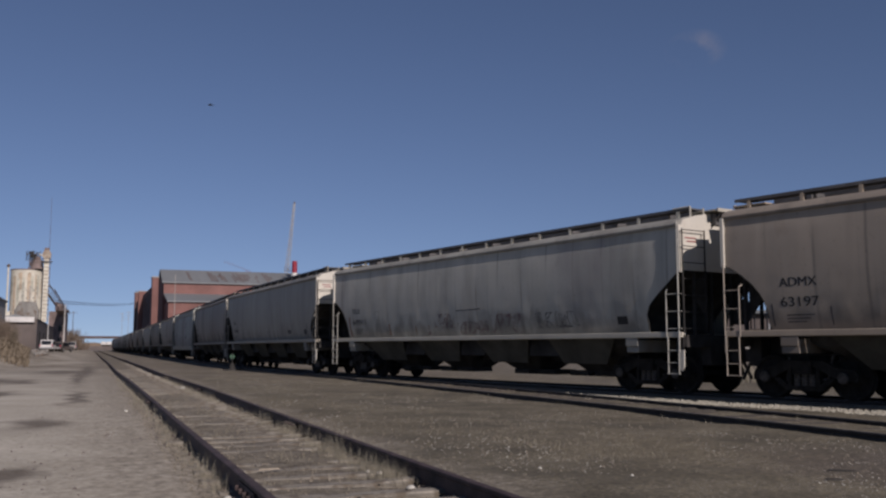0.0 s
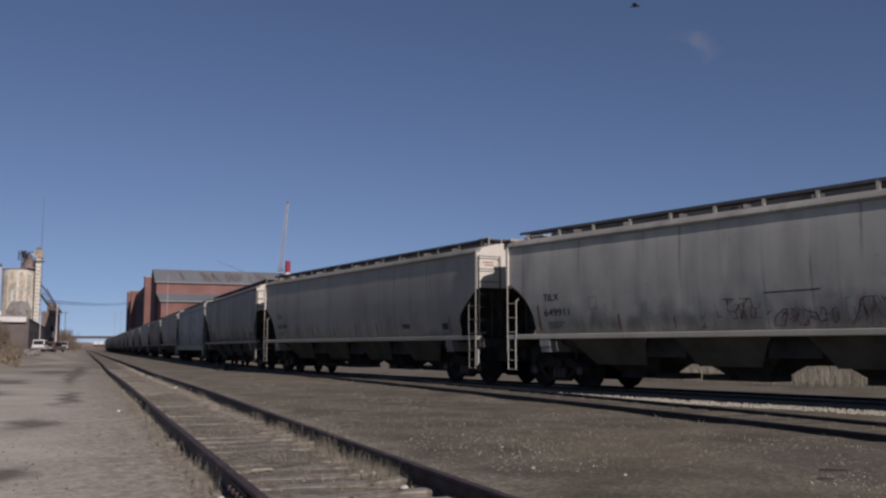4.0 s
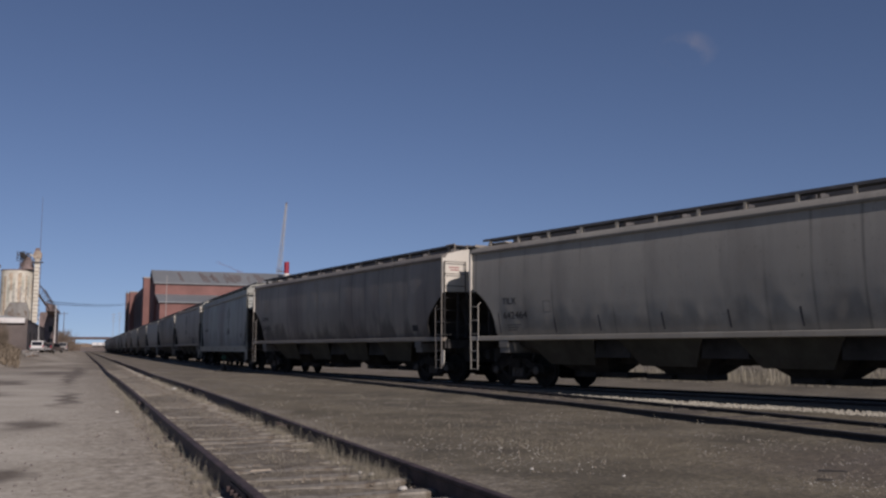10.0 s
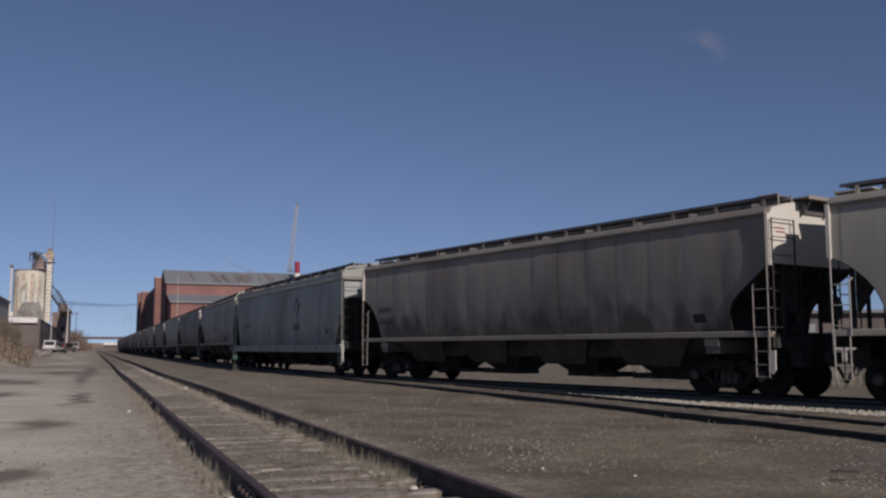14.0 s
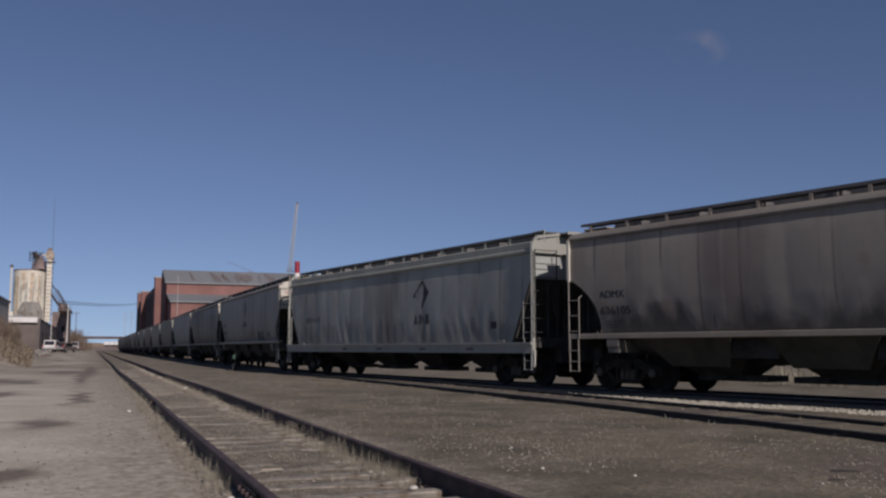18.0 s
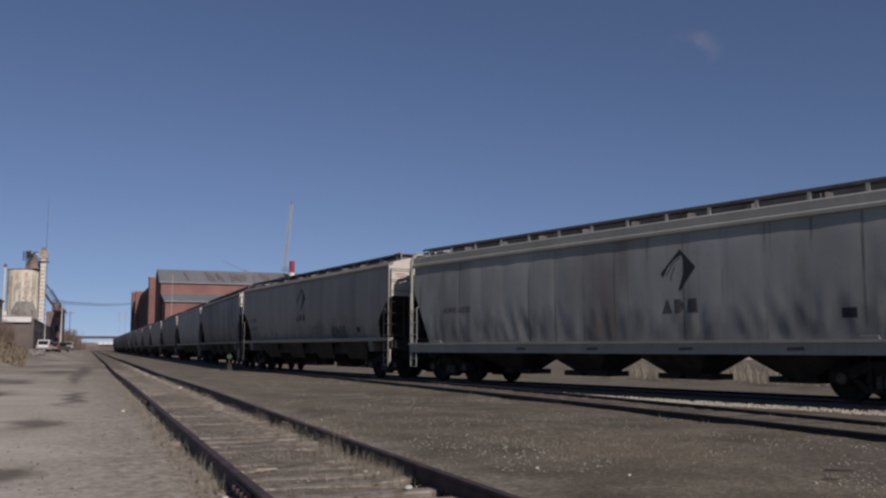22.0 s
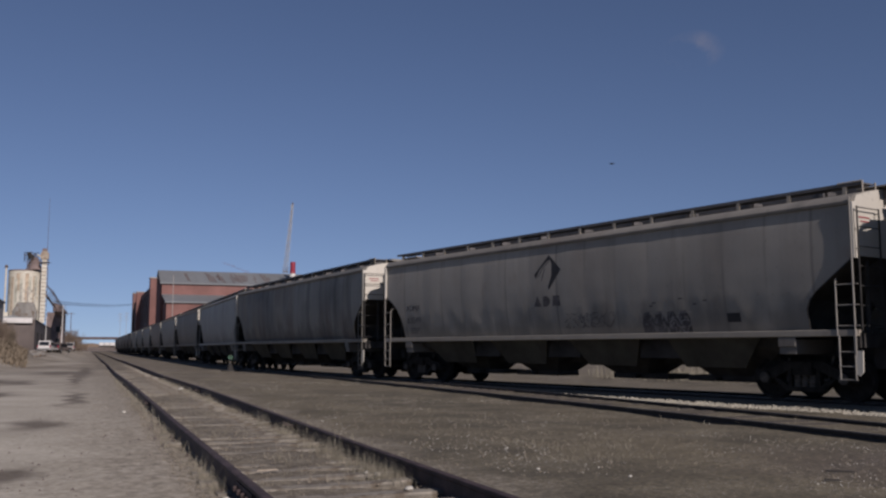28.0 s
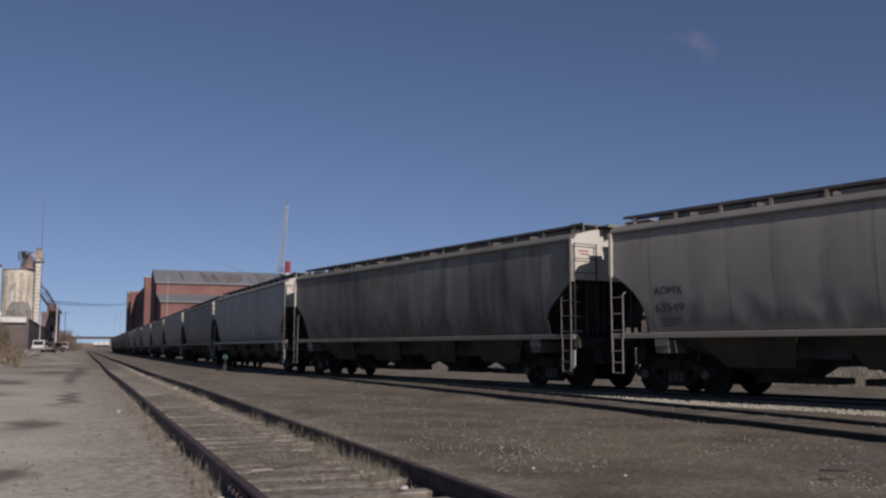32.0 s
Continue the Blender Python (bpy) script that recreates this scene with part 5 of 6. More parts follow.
HOPPER = plain("stained_grey_steel", (0.20, 0.19, 0.165), 0.8, 0, 0.6, 0.4, 0.1, 3.0, (1, 1, 0.3), dirt=(0.13, 0.10, 0.075))
hop = thing("loadout_hopper", "grey steel load-out hopper on a frame before the silos", "hopper", pose(-10.4, 172, 5.9))
part("bin", lambda bm: prism(bm, [(-2.1, -0.4), (1.7, -0.4), (1.75, 1.6), (1.2, 3.2), (-1.3, 3.2), (-2.1, 1.6)], -1.2, 1.2), HOPPER, hop)
part("control_box", lambda bm: box(bm, -4.2, -2.7, -1.0, 1.0, -0.5, 1.5), CREAM, hop, "cream painted control cabin")
part("cabin_leg", lambda bm: box(bm, -3.6, -3.3, -0.1, 0.1, -5.2, -0.5), SHED, hop)
for x in (-1.3, 1.3):
    part("leg", lambda bm: box(bm, x - 0.1, x + 0.1, -0.1, 0.1, -5.2, 0.3), SHED, hop)
part("gantry", lambda bm: lattice(bm, (0.2, 0, 3.2), (0.2, 0, 6.0), 1.6, 1.6, 2, 0.06), CONCRETE, hop)
part("chute", lambda bm: bar(bm, (-1.8, 0, 0.4), (-1.0, 0, 2.8), 0.25, 6), CONCRETE, hop)

shed = thing("plant_shed", "dark sided shed with a white metal roof edge", "shed", pose(0, 0, 0.4))
part("wall", lambda bm: box(bm, -15.5, -8.5, 165, 240, 0, 5.6), SHED, shed)
part("roof_edge", lambda bm: box(bm, -15.6, -8.9, 164.4, 166, 5.0, 5.85), WHITE_PAINT, shed, "white sheet-metal roof edge")
part("roof", lambda bm: prism(bm, [(-15.6, 5.6), (-8.4, 5.6), (-12, 6.3)], 166, 240.4), ROOF_TIN, shed)
for y in (172, 186, 202, 220):
    part("door", lambda bm: box(bm, -8.52, -8.42, y, y + 4, 0, 3.6), BLACK, shed)

annex = thing("plant_annex", "dark multi-level timber plant building with a conveyor", "industrial building", pose(0, 0, 0.4))
part("wall", lambda bm: box(bm, -10.2, -6.3, 250, 275, 0, 10.0), ANNEX, annex)
part("upper_deck", lambda bm: box(bm, -7.8, -5.7, 249, 262, 10.0, 10.5), ANNEX, annex)
part("conveyor", lambda bm: lattice(bm, (-8.2, 196, 12.4), (-6.4, 250, 9.4), 1.4, 1.4, 12, 0.09), ANNEX, annex)
part("gallery", lambda bm: prism(bm, [(-8.0, 9.3), (-6.2, 9.3), (-6.2, 10.6), (-8.0, 11.4)], 225, 249), ANNEX, annex)
for k in range(6):
    part("roof_post", lambda bm: bar(bm, (-7.7 + 0.38 * k, 249.2, 10.5), (-7.7 + 0.38 * k, 249.2, 11.6), 0.05, 4), SHED, annex)
part("roof_rail", lambda bm: bar(bm, (-7.7, 249.2, 11.6), (-5.8, 249.2, 11.6), 0.05, 4), SHED, annex)
for z in (2.0, 5.0):
    part("window", lambda bm: box(bm, -7.9, -6.9, 249.9, 250.1, z, z + 1.4), GLASS, annex)

edge_house = thing("corner_building", "grey weathered block building at the yard's edge", "building", pose(0, 0, 0.5))
part("wall", lambda bm: box(bm, -21, -12.1, 130, 150, 0, 7.4), CONCRETE, edge_house)
part("roof", lambda bm: prism(bm, [(-21.3, 7.4), (-11.9, 7.4), (-11.9, 7.65), (-16.5, 8.2), (-21.3, 7.65)], 129.7, 150.3), ROOF_TIN, edge_house)
part("window", lambda bm: box(bm, -14.2, -13.2, 129.95, 130.05, 3.2, 4.6), GLASS, edge_house)


def pole(x, y, h, label, mat=GALV, r=0.13, z=0.4, arms=()):
    p = thing("utility_pole", label, "pole", pose(x, y, z))
    part("shaft", lambda bm: bar(bm, (0, 0, 0), (0, 0, h), r, 7, r * 0.65), mat, p)
    for k in arms:
        part("crossarm", lambda bm: box(bm, -1.1, 1.1, -0.06, 0.06, h - k, h - k + 0.14), mat, p)
    return p


pole(-3.9, 150, 7.4, "pale wooden pole at the end of the road", WHITE_PAINT, 0.08)
pole(-6.15, 150, 5.6, "pale metal pole beside the parked car", WHITE_PAINT, 0.06)
pole(12.35, 152, 12.6, "pale utility pole behind the train", CONCRETE, 0.07)
pole(-5.4, 300, 12.0, "distant dark utility pole", SHED, 0.14, arms=(0.6,))
pole(14.1, 480, 18.6, "distant power-line pole with crossarms", CONCRETE, 0.11, arms=(0.8, 2.4, 4.0))
pole(17.0, 480, 19.2, "distant power-line pole with crossarms", CONCRETE, 0.11, arms=(0.8, 2.4, 4.0))
pole(17.0, 405, 25.0, "tall pole beside the far end of the factory", SHED, 0.2)
for dz in (0.0, 0.35):
    def wire(bm, dz=dz):
        pts = []
        for k in range(13):
            u = k / 12
            pts.append(Vector((-5.3 + 22.9 * u, 150 + 270 * u, 8.0 + dz + 12.6 * u - 2.4 * u * (1 - u))))
        tube(bm, pts, 0.05)
    tagged(part("overhead_wire", wire, BLACK), "thin black overhead wire across the tracks", "wire")


def road_vehicle(name, label, m, body_mat, length, width, h, cabin):
    """A parked vehicle seen from behind: body, cabin, glass, wheels, lights."""
    v = thing(name, label, "car", m)
    w = width / 2
    part("body", lambda bm: prism(bm, [(-length / 2, 0.32), (length / 2, 0.32), (length / 2, 0.75), (length / 2 - 0.3, h * 0.52), (-length / 2 + 0.05, h * 0.56), (-length / 2, 0.6)], -w, w), body_mat, v, bevel=0.04)
    c0, c1 = cabin
    part("cabin", lambda bm: prism(bm, [(c0, h * 0.54), (c1 + 0.5, h * 0.54), (c1, h * 0.96), (c0 + 0.25, h)], -w * 0.86, w * 0.86), body_mat, v, bevel=0.05)
    part("rear_window", lambda bm: prism(bm, [(c0 - 0.02, h * 0.60), (c0 + 0.05, h * 0.60), (c0 + 0.22, h * 0.92), (c0 + 0.12, h * 0.92)], -w * 0.72, w * 0.72), GLASS, v)
    for s in (-1, 1):
        part("side_window", lambda bm: prism(bm, [(c0 + 0.35, h * 0.6), (c1 + 0.2, h * 0.6), (c1 - 0.15, h * 0.9), (c0 + 0.45, h * 0.92)], s * w * 0.84, s * w * 0.88), GLASS, v)
        part("tail_light", lambda bm: box(bm, -length / 2 - 0.02, -length / 2 + 0.08, s * w * 0.82, s * w * 0.98, 0.65, 0.95), RED_PAINT, v)
        for x in (-length * 0.31, length * 0.31):
            wh = part("wheel", lambda bm: turned(bm, [(0.33, -0.1), (0.36, -0.07), (0.36, 0.07), (0.33, 0.1)], 16, "y"), BLACK, v, "", pose(x, s * (w - 0.1), 0.36))
            part("hub", lambda bm: turned(bm, [(0.17, -0.105), (0.17, 0.105)], 10, "y"), GALV, wh)
    part("bumper", lambda bm: box(bm, -length / 2 - 0.1, -length / 2 + 0.05, -w * 0.95, w * 0.95, 0.42, 0.62), GALV, v)
    return v


road_vehicle("parked_suv", "white sport utility vehicle parked at the road's end", pose(-5.0, 126, 0.66, 0, 0, 84), WHITE_PAINT, 4.4, 1.6, 1.5, (-2.0, 0.7))
road_vehicle("parked_car", "low dark sedan parked beside the white vehicle", pose(-3.6, 128, 0.62, 0, 0, 70), SHED, 4.4, 1.7, 1.3, (-1.6, 0.6))
pickup = road_vehicle("parked_truck", "pale green and white delivery truck parked far down the road", pose(-3.5, 200, 0.7, 0, 0, 88), CONCRETE, 4.6, 1.7, 1.75, (-2.0, 1.0))

# ------------------------------------------------------------------ the brick factory
fac = thing("brick_factory", "large old red brick factory with patched grey tin roofs", "factory")


def gable(bm, x0, x1, y0, y1, ze, zr, t=0.4):
    """A roof that slopes towards the camera and away behind its ridge."""
    ym = (y0 + y1) / 2
    pts = [(y0 - 0.6, ze), (ym, zr), (y1 + 0.6, ze), (y1 + 0.6, ze - t), (ym, zr - t), (y0 - 0.6, ze - t)]
    a = [bm.verts.new((x0 - 0.5, y, z)) for y, z in pts]
    b = [bm.verts.new((x1 + 0.5, y, z)) for y, z in pts]
    for i in range(6):
        bm.faces.new((a[i], a[(i + 1) % 6], b[(i + 1) % 6], b[i]))
    bm.faces.new(a[::-1])
    bm.faces.new(b)


def gable_wall(bm, x0, x1, y0, y1, ze, zr):
    ym = (y0 + y1) / 2
    pts = [(y0, 0), (y0, ze - 0.4), (ym, zr - 0.42), (y1, ze - 0.4), (y1, 0)]
    a = [bm.verts.new((x0, y, z)) for y, z in pts]
    b = [bm.verts.new((x1, y, z)) for y, z in pts]
    for i in range(5):
        bm.faces.new((a[i], a[(i + 1) % 5], b[(i + 1) % 5], b[i]))
    bm.faces.new(a[::-1])
    bm.faces.new(b)


part("main_hall", lambda bm: gable_wall(bm, 19.5, 64, 280, 304, 20.8, 25.4), BRICK, fac, "red brick hall wall")
part("main_roof", lambda bm: gable(bm, 19.5, 64, 280, 304, 20.8, 25.4), ROOF_TIN, fac, "patched grey tin roof")
part("lean_to_hall", lambda bm: box(bm, 19.9, 46, 266, 279.9, 0, 14.2), BRICK, fac, "red brick lean-to wall")


def lean_roof(bm):
    pts = [(265.4, 14.1), (279.9, 16.9), (279.9, 17.3), (265.4, 14.5)]
    a = [bm.verts.new((19.5, y, z)) for y, z in pts]
    b = [bm.verts.new((46.4, y, z)) for y, z in pts]
    for i in range(4):
        bm.faces.new((a[i], a[(i + 1) % 4], b[(i + 1) % 4], b[i]))
    bm.faces.new(a[::-1])
    bm.faces.new(b)


ROOF_RUST = plain("rusted_tin_roof", (0.135, 0.11, 0.10), 0.85, 0, 0.5, 0.3, 0.1, 2.0)
rr = random.Random(8)
for x0, n_, w_ in ((33.5, 5, 0.9), (36.6, 3, 0.7), (40.5, 9, 0.7), (47.5, 2, 0.5), (50.5, 3, 0.9), (27.0, 2, 0.6)):
    for k in range(n_):
        u0, u1 = rr.uniform(0.05, 0.45), rr.uniform(0.5, 0.9)
        xa = x0 + k * w_ * 0.85

        def patch(bm):
            lean = 0.8 * (u0 - u1)
            pts = [(xa, u0), (xa + w_ * 0.6, u0), (xa + w_ * 0.6 + lean, u1), (xa + lean, u1)]
            lo = [bm.verts.new((x, 279.4 + 12.6 * u, 20.8 + 4.6 * u + 0.02)) for x, u in pts]
            hi = [bm.verts.new((x, 279.4 + 12.6 * u, 20.8 + 4.6 * u + 0.06)) for x, u in pts]
            bm.faces.new(hi)
            for i in range(4):
                bm.faces.new((lo[i], lo[(i + 1) % 4], hi[(i + 1) % 4], hi[i]))
        part("roof_patch", patch, ROOF_RUST, fac, "rusted tin roof sheet")
part("lean_to_roof", lean_roof, ROOF_TIN, fac, "grey tin lean-to roof")
# this wing faces away from the sun; its shade is painted in
part("side_wing", lambda bm: box(bm, 17.7, 34, 304.1, 430, 0, 21.0), BRICK_DARK, fac, "red brick side wing, darkened for its shaded side")
for y, x0, h in ((281, 16.3, 22.0), (360, 16.1, 22.4), (415, 17.0, 25.0)):
    x1 = x0 + 1.75 if y < 300 else 19.4
    tw = part("stair_tower", lambda bm: box(bm, x0, x1, y, y + 5, 0, h), BRICK, fac, "red brick stair tower")
    part("coping", lambda bm: box(bm, x0 - 0.15, x1 + 0.1, y - 0.15, y + 5.15, h, h + 0.35), CONCRETE, tw)
for k in range(9):
    y = 306 + k * 13
    wnd = part("window", lambda bm: box(bm, 17.62, 17.8, y, y + 5, 9, 19), GLASS, fac, "tall dark factory window")
    for j in range(3):
        part("mullion", lambda bm: box(bm, 17.55, 17.65, y + 1.2 + j * 1.3, y + 1.35 + j * 1.3, 9, 19), SHED, wnd)

stack = thing("roof_stack", "short bright red chimney stack with a white base", "chimney", pose(59.4, 284, 23.0))
part("flue", lambda bm: turned(bm, [(0.82, 1.9), (0.82, 5.6), (0.7, 5.6), (0.7, 5.2)], 18), RED_PAINT, stack, smooth=40)
part("base", lambda bm: turned(bm, [(0.95, 0.4), (0.9, 1.9)], 18), WHITE_PAINT, stack)
part("service_platform", lambda bm: box(bm, -3.0, -0.8, -0.6, 0.6, 2.4, 2.5), SHED, stack)
part("guard_rail", lambda bm: lattice(bm, (-1.9, 0, 2.4), (-1.9, 0, 3.9), 1.8, 1.8, 1, 0.05), SHED, stack)

crane = thing("crane_boom", "thin grey lattice crane boom rising behind the factory", "crane")
part("boom", lambda bm: lattice(bm, (65.2, 330, 18), (68.5, 330, 54.5), 1.5, 0.5, 20, 0.10), GALV, crane)
part("mast_tip", lambda bm: box(bm, 68.3, 68.8, 329.8, 330.2, 54.3, 55.2), SHED, crane)
part("base_cab", lambda bm: box(bm, 63, 68, 328, 333, 0, 3.5), SHED, crane)
part("tower", lambda bm: lattice(bm, (65.2, 330, 3.4), (65.2, 330, 18), 2.2, 1.5, 6, 0.12), SHED, crane)
crane2 = thing("lowered_crane", "faint reddish lattice jib lying low above the roof", "crane")
part("jib", lambda bm: lattice(bm, (45.5, 345, 33.6), (54.5, 345, 30.2), 0.6, 0.4, 9, 0.014), BRICK, crane2)
part("mast", lambda bm: lattice(bm, (54.5, 345, 0.0), (54.5, 345, 30.6), 1.6, 1.2, 12, 0.04), BRICK, crane2)

# ------------------------------------------------------------------ far end of the yard
br = thing("road_bridge", "long dark road bridge across the far end of the yard", "bridge")
part("deck", lambda bm: box(bm, -70, 60, 600, 609, 7.0, 8.0), SHED, br)
part("parapet", lambda bm: box(bm, -70, 60, 599.8, 600.1, 8.0, 8.5), BRICK_DARK, br)
for x in (-50, -28, -6, 16, 38):
    part("pier", lambda bm: box(bm, x - 0.6, x + 0.6, 601, 608, -0.3, 7.0), CONCRETE, br)
for s in (-1, 1):
    part("abutment", lambda bm: prism(bm, [(s * 60, -0.3), (s * 130, -0.3), (s * 130, 7.0), (s * 66, 7.0)], 598, 611), SHED, br)
tagged(part("far_embankment", lambda bm: prism(bm, [(-30, -0.2), (60, -0.2), (52, 2.3), (-18, 2.3)], 540, 590), SHED, None), "low brown embankment before the far bridge", "embankment", kind="structure")
for k in range(3):
    tr = thing("white_trailer", "white box trailer parked on the far embankment", "trailer", pose(6.6 + k * 2.9, 545 + k, 2.3), "white trailers")
    part("box_body", lambda bm: box(bm, -1.25, 1.25, 0, 9, 0.8, 2.5), WHITE_PAINT, tr)
    for yy in (1.5, 7.5):
        part("wheel", lambda bm: bar(bm, (-1.2, yy, 0.42), (1.2, yy, 0.42), 0.42, 12), BLACK, tr)


def treeline(bm):
    r2 = random.Random(31)
    pts = [(-500 + 8 * k, 7.5 + 3.0 * noise.noise((k * 0.11, 0, 2)) + r2.uniform(-1.0, 1.2)) for k in range(140)]
    top = [bm.verts.new((x, 1150, z)) for x, z in pts]
    low = [bm.verts.new((x, 1150, -0.3)) for x, z in pts]
    back = [bm.verts.new((x, 1190, z * 0.9)) for x, z in pts]
    for i in range(len(pts) - 1):
        bm.faces.new((low[i], low[i + 1], top[i + 1], top[i]))
        bm.faces.new((top[i], top[i + 1], back[i + 1], back[i]))


tagged(part("far_treeline", treeline, BRUSH), "hazy bare treeline far beyond the bridge", "treeline", kind="stuff")


def twiggy(bm, n_, size, spread, rnd):
    """Bare brush: thin stems that fork."""
    for _ in range(n_):
        a = Vector((rnd.uniform(-1, 1) * spread[0], rnd.uniform(-1, 1) * spread[1], 0))
        h = size * rnd.uniform(0.45, 1.0)
        top = a + Vector((rnd.uniform(-0.3, 0.3) * h, rnd.uniform(-0.3, 0.3) * h, h))
        bar(bm, a, top, 0.012 * size, 3, 0.004 * size)
        for _ in range(4):
            p = a.lerp(top, rnd.uniform(0.3, 0.9))
            bar(bm, p, p + Vector((rnd.uniform(-0.35, 0.35), rnd.uniform(-0.35, 0.35), rnd.uniform(0.15, 0.45))) * h * 0.7, 0.007 * size, 3, 0.003 * size)


rnd = random.Random(5)
for x, y, z, size, n_, sp in ((-4.9, 300, 0.6, 6.2, 130, (2.6, 10)), (-2.5, 310, 0.5, 3.2, 90, (2.0, 8)), (-9.5, 290, 0.7, 5.0, 90, (2.5, 8)), (-7.6, 330, 0.6, 7.0, 90, (3.0, 8))):
    tagged(part("bare_thicket", lambda bm: twiggy(bm, n_, size, sp, rnd), BRUSH, None, "", pose(x, y, z)), "bare brown winter thicket at the road's end", "shrub", "bare thickets")
for x, y, size in ((-7.6, 92, 1.5), (-8.4, 97, 2.0), (-8.0, 103, 1.4), (-9.2, 90, 2.6), (-7.4, 82, 1.6), (-10.0, 108, 2.2), (-9.6, 97, 2.6)):
    z = ground_z(x, y)
    tagged(part("dry_shrub", lambda bm: twiggy(bm, 120, size, (1.1, 1.6), rnd), DRY_GRASS if size < 1.55 else BRUSH, None, "", pose(x, y, z - 0.05)), "dry tan shrub on the roadside bank", "shrub", "roadside shrubs")


def bank_grass(bm):
    r2 = random.Random(77)
    for _ in range(5200):
        y = r2.uniform(58, 122)
        x = -0.056 * y - 0.1 - 6.0 * r2.random()
        z = ground_z(x, y)
        a = r2.uniform(0, math.tau)
        d = Vector((math.cos(a), math.sin(a), 0))
        w = Vector((-d.y, d.x, 0)) * 0.03
        h = r2.uniform(0.2, 0.8)
        p0 = Vector((x, y, z - 0.05))
        p1 = p0 + Vector((0, 0, h * 0.7)) + d * h * 0.15
        p2 = p0 + Vector((0, 0, h)) + d * h * 0.45
        v = [bm.verts.new(q_) for q_ in (p0 - w, p0 + w, p1 + w, p1 - w, p2)]
        bm.faces.new(v[:4])
        bm.faces.new((v[3], v[2], v[4]))


tagged(part("bank_grass", bank_grass, DRY_GRASS), "tall dry tan grass on the roadside bank", "grass", kind="stuff")
for k in range(16):
    y = 92 + 26 * rnd.random()
    x, s_ = -0.05 * y + rnd.uniform(-0.4, 0.7), rnd.uniform(0.15, 0.5)
    tagged(part("rubble_block", lambda bm: turned(bm, [(s_ * 0.8, -0.1), (s_, s_ * 0.3), (s_ * 0.5, s_ * 0.8)], 6), HOPPER, None, "", pose(x, y, ground_z(x, y), rnd.uniform(-15, 15), rnd.uniform(-15, 15), 0)), "grey broken rubble block beside the road", "rubble", "rubble by the road")

# ------------------------------------------------------------------ behind the train
far_side = thing("far_warehouse", "long low dark warehouse with a white fascia behind the train", "warehouse", pose(86, 52, -0.1, 0, 0, -38))
part("wall", lambda bm: box(bm, -70, 40, 0, 18, 1.8, 4.6), SHED, far_side)
part("base_wall", lambda bm: box(bm, -70, 40, -0.05, 18, 0, 1.8), CONCRETE, far_side, "grey base wall")
part("roof", lambda bm: box(bm, -70.4, 40.4, -0.6, 18.6, 4.6, 4.9), ROOF_TIN, far_side)
part("fascia", lambda bm: box(bm, -70.2, 40.2, -0.3, -0.06, 2.3, 2.8), HOPPER, far_side)
for k in range(9):
    part("dock_door", lambda bm: box(bm, -64 + k * 11, -60 + k * 11, -0.12, 0.0, 0.6, 3.6), GALV, far_side)


def along(s, off):
    x, y, a = train_track(s)
    return x - off * math.cos(a), y - off * math.sin(a)


def brush_belt(bm):
    r2 = random.Random(9)
    for _ in range(9000):
        s, off = r2.uniform(18, 75), -r2.uniform(9.0, 15.0)
        x, y = along(s, off)
        h = r2.uniform(0.2, 0.8)
        a = r2.uniform(0, math.tau)
        d = Vector((math.cos(a), math.sin(a), 0))
        w = Vector((-d.y, d.x, 0)) * 0.007
        p0 = Vector((x, y, -0.12))
        p1 = p0 + Vector((0, 0, h * 0.7)) + d * h * 0.15
        p2 = p0 + Vector((0, 0, h)) + d * h * 0.4
        v = [bm.verts.new(q) for q in (p0 - w, p0 + w, p1 + w, p1 - w, p2)]
        bm.faces.new(v[:4])
        bm.faces.new((v[3], v[2], v[4]))


tagged(part("dry_weeds", brush_belt, STRAW), "dry tan weeds beyond the train's track", "grass", kind="stuff")

# ------------------------------------------------------------------ switch stand
sw = thing("switch_stand", "low black switch stand with a green round target", "switch stand", pose(6.95, 48.6, -0.08))
part("base", lambda bm: box(bm, -0.45, 0.45, -0.14, 0.14, 0, 0.10), BLACK, sw)
part("housing", lambda bm: turned(bm, [(0.16, 0.10), (0.12, 0.35), (0.06, 0.42)], 10), BLACK, sw)
part("mast", lambda bm: bar(bm, (0, 0, 0.4), (0, 0, 0.95), 0.025), BLACK, sw)
part("target", lambda bm: turned(bm, [(0.125, -0.008), (0.125, 0.008)], 20, "y", (0, 0, 0.76)), GREEN, sw, "green round target")
part("lever", lambda bm: bar(bm, (0.1, 0, 0.2), (0.6, -0.1, 0.12), 0.02), BLACK, sw)

# ------------------------------------------------------------------ loose stone, grass and litter


def stones(bm, n_, place, r0, r1, rnd, level=None):
    for _ in range(n_):
        x, y = place(rnd)
        r = rnd.uniform(r0, r1)
        z = (ground_z(x, y) if level is None else level) + r * 0.25
        top = bm.verts.new((x + rnd.uniform(-0.3, 0.3) * r, y + rnd.uniform(-0.3, 0.3) * r, z + r * rnd.uniform(0.4, 0.8)))
        k = rnd.choice((4, 5))
        ring = [bm.verts.new((x + r * rnd.uniform(0.6, 1.1) * math.cos(a * math.tau / k), y + r * rnd.uniform(0.6, 1.1) * math.sin(a * math.tau / k), z - r * 0.3)) for a in range(k)]
        for a in range(k):
            bm.faces.new((ring[a], ring[(a + 1) % k], top))


def stuff_mesh(name, fill, mat, label, cat):
    bm = bmesh.new()
    fill(bm)
    me = bpy.data.meshes.new(name)
    bm.to_mesh(me)
    bm.free()
    return tagged(put(name, me, mat), label, cat, kind="stuff")


def yard_place(r):
    y = 4 + 30 * r.random() ** 1.7
    return 3.0 + r.random() * 6.0, y


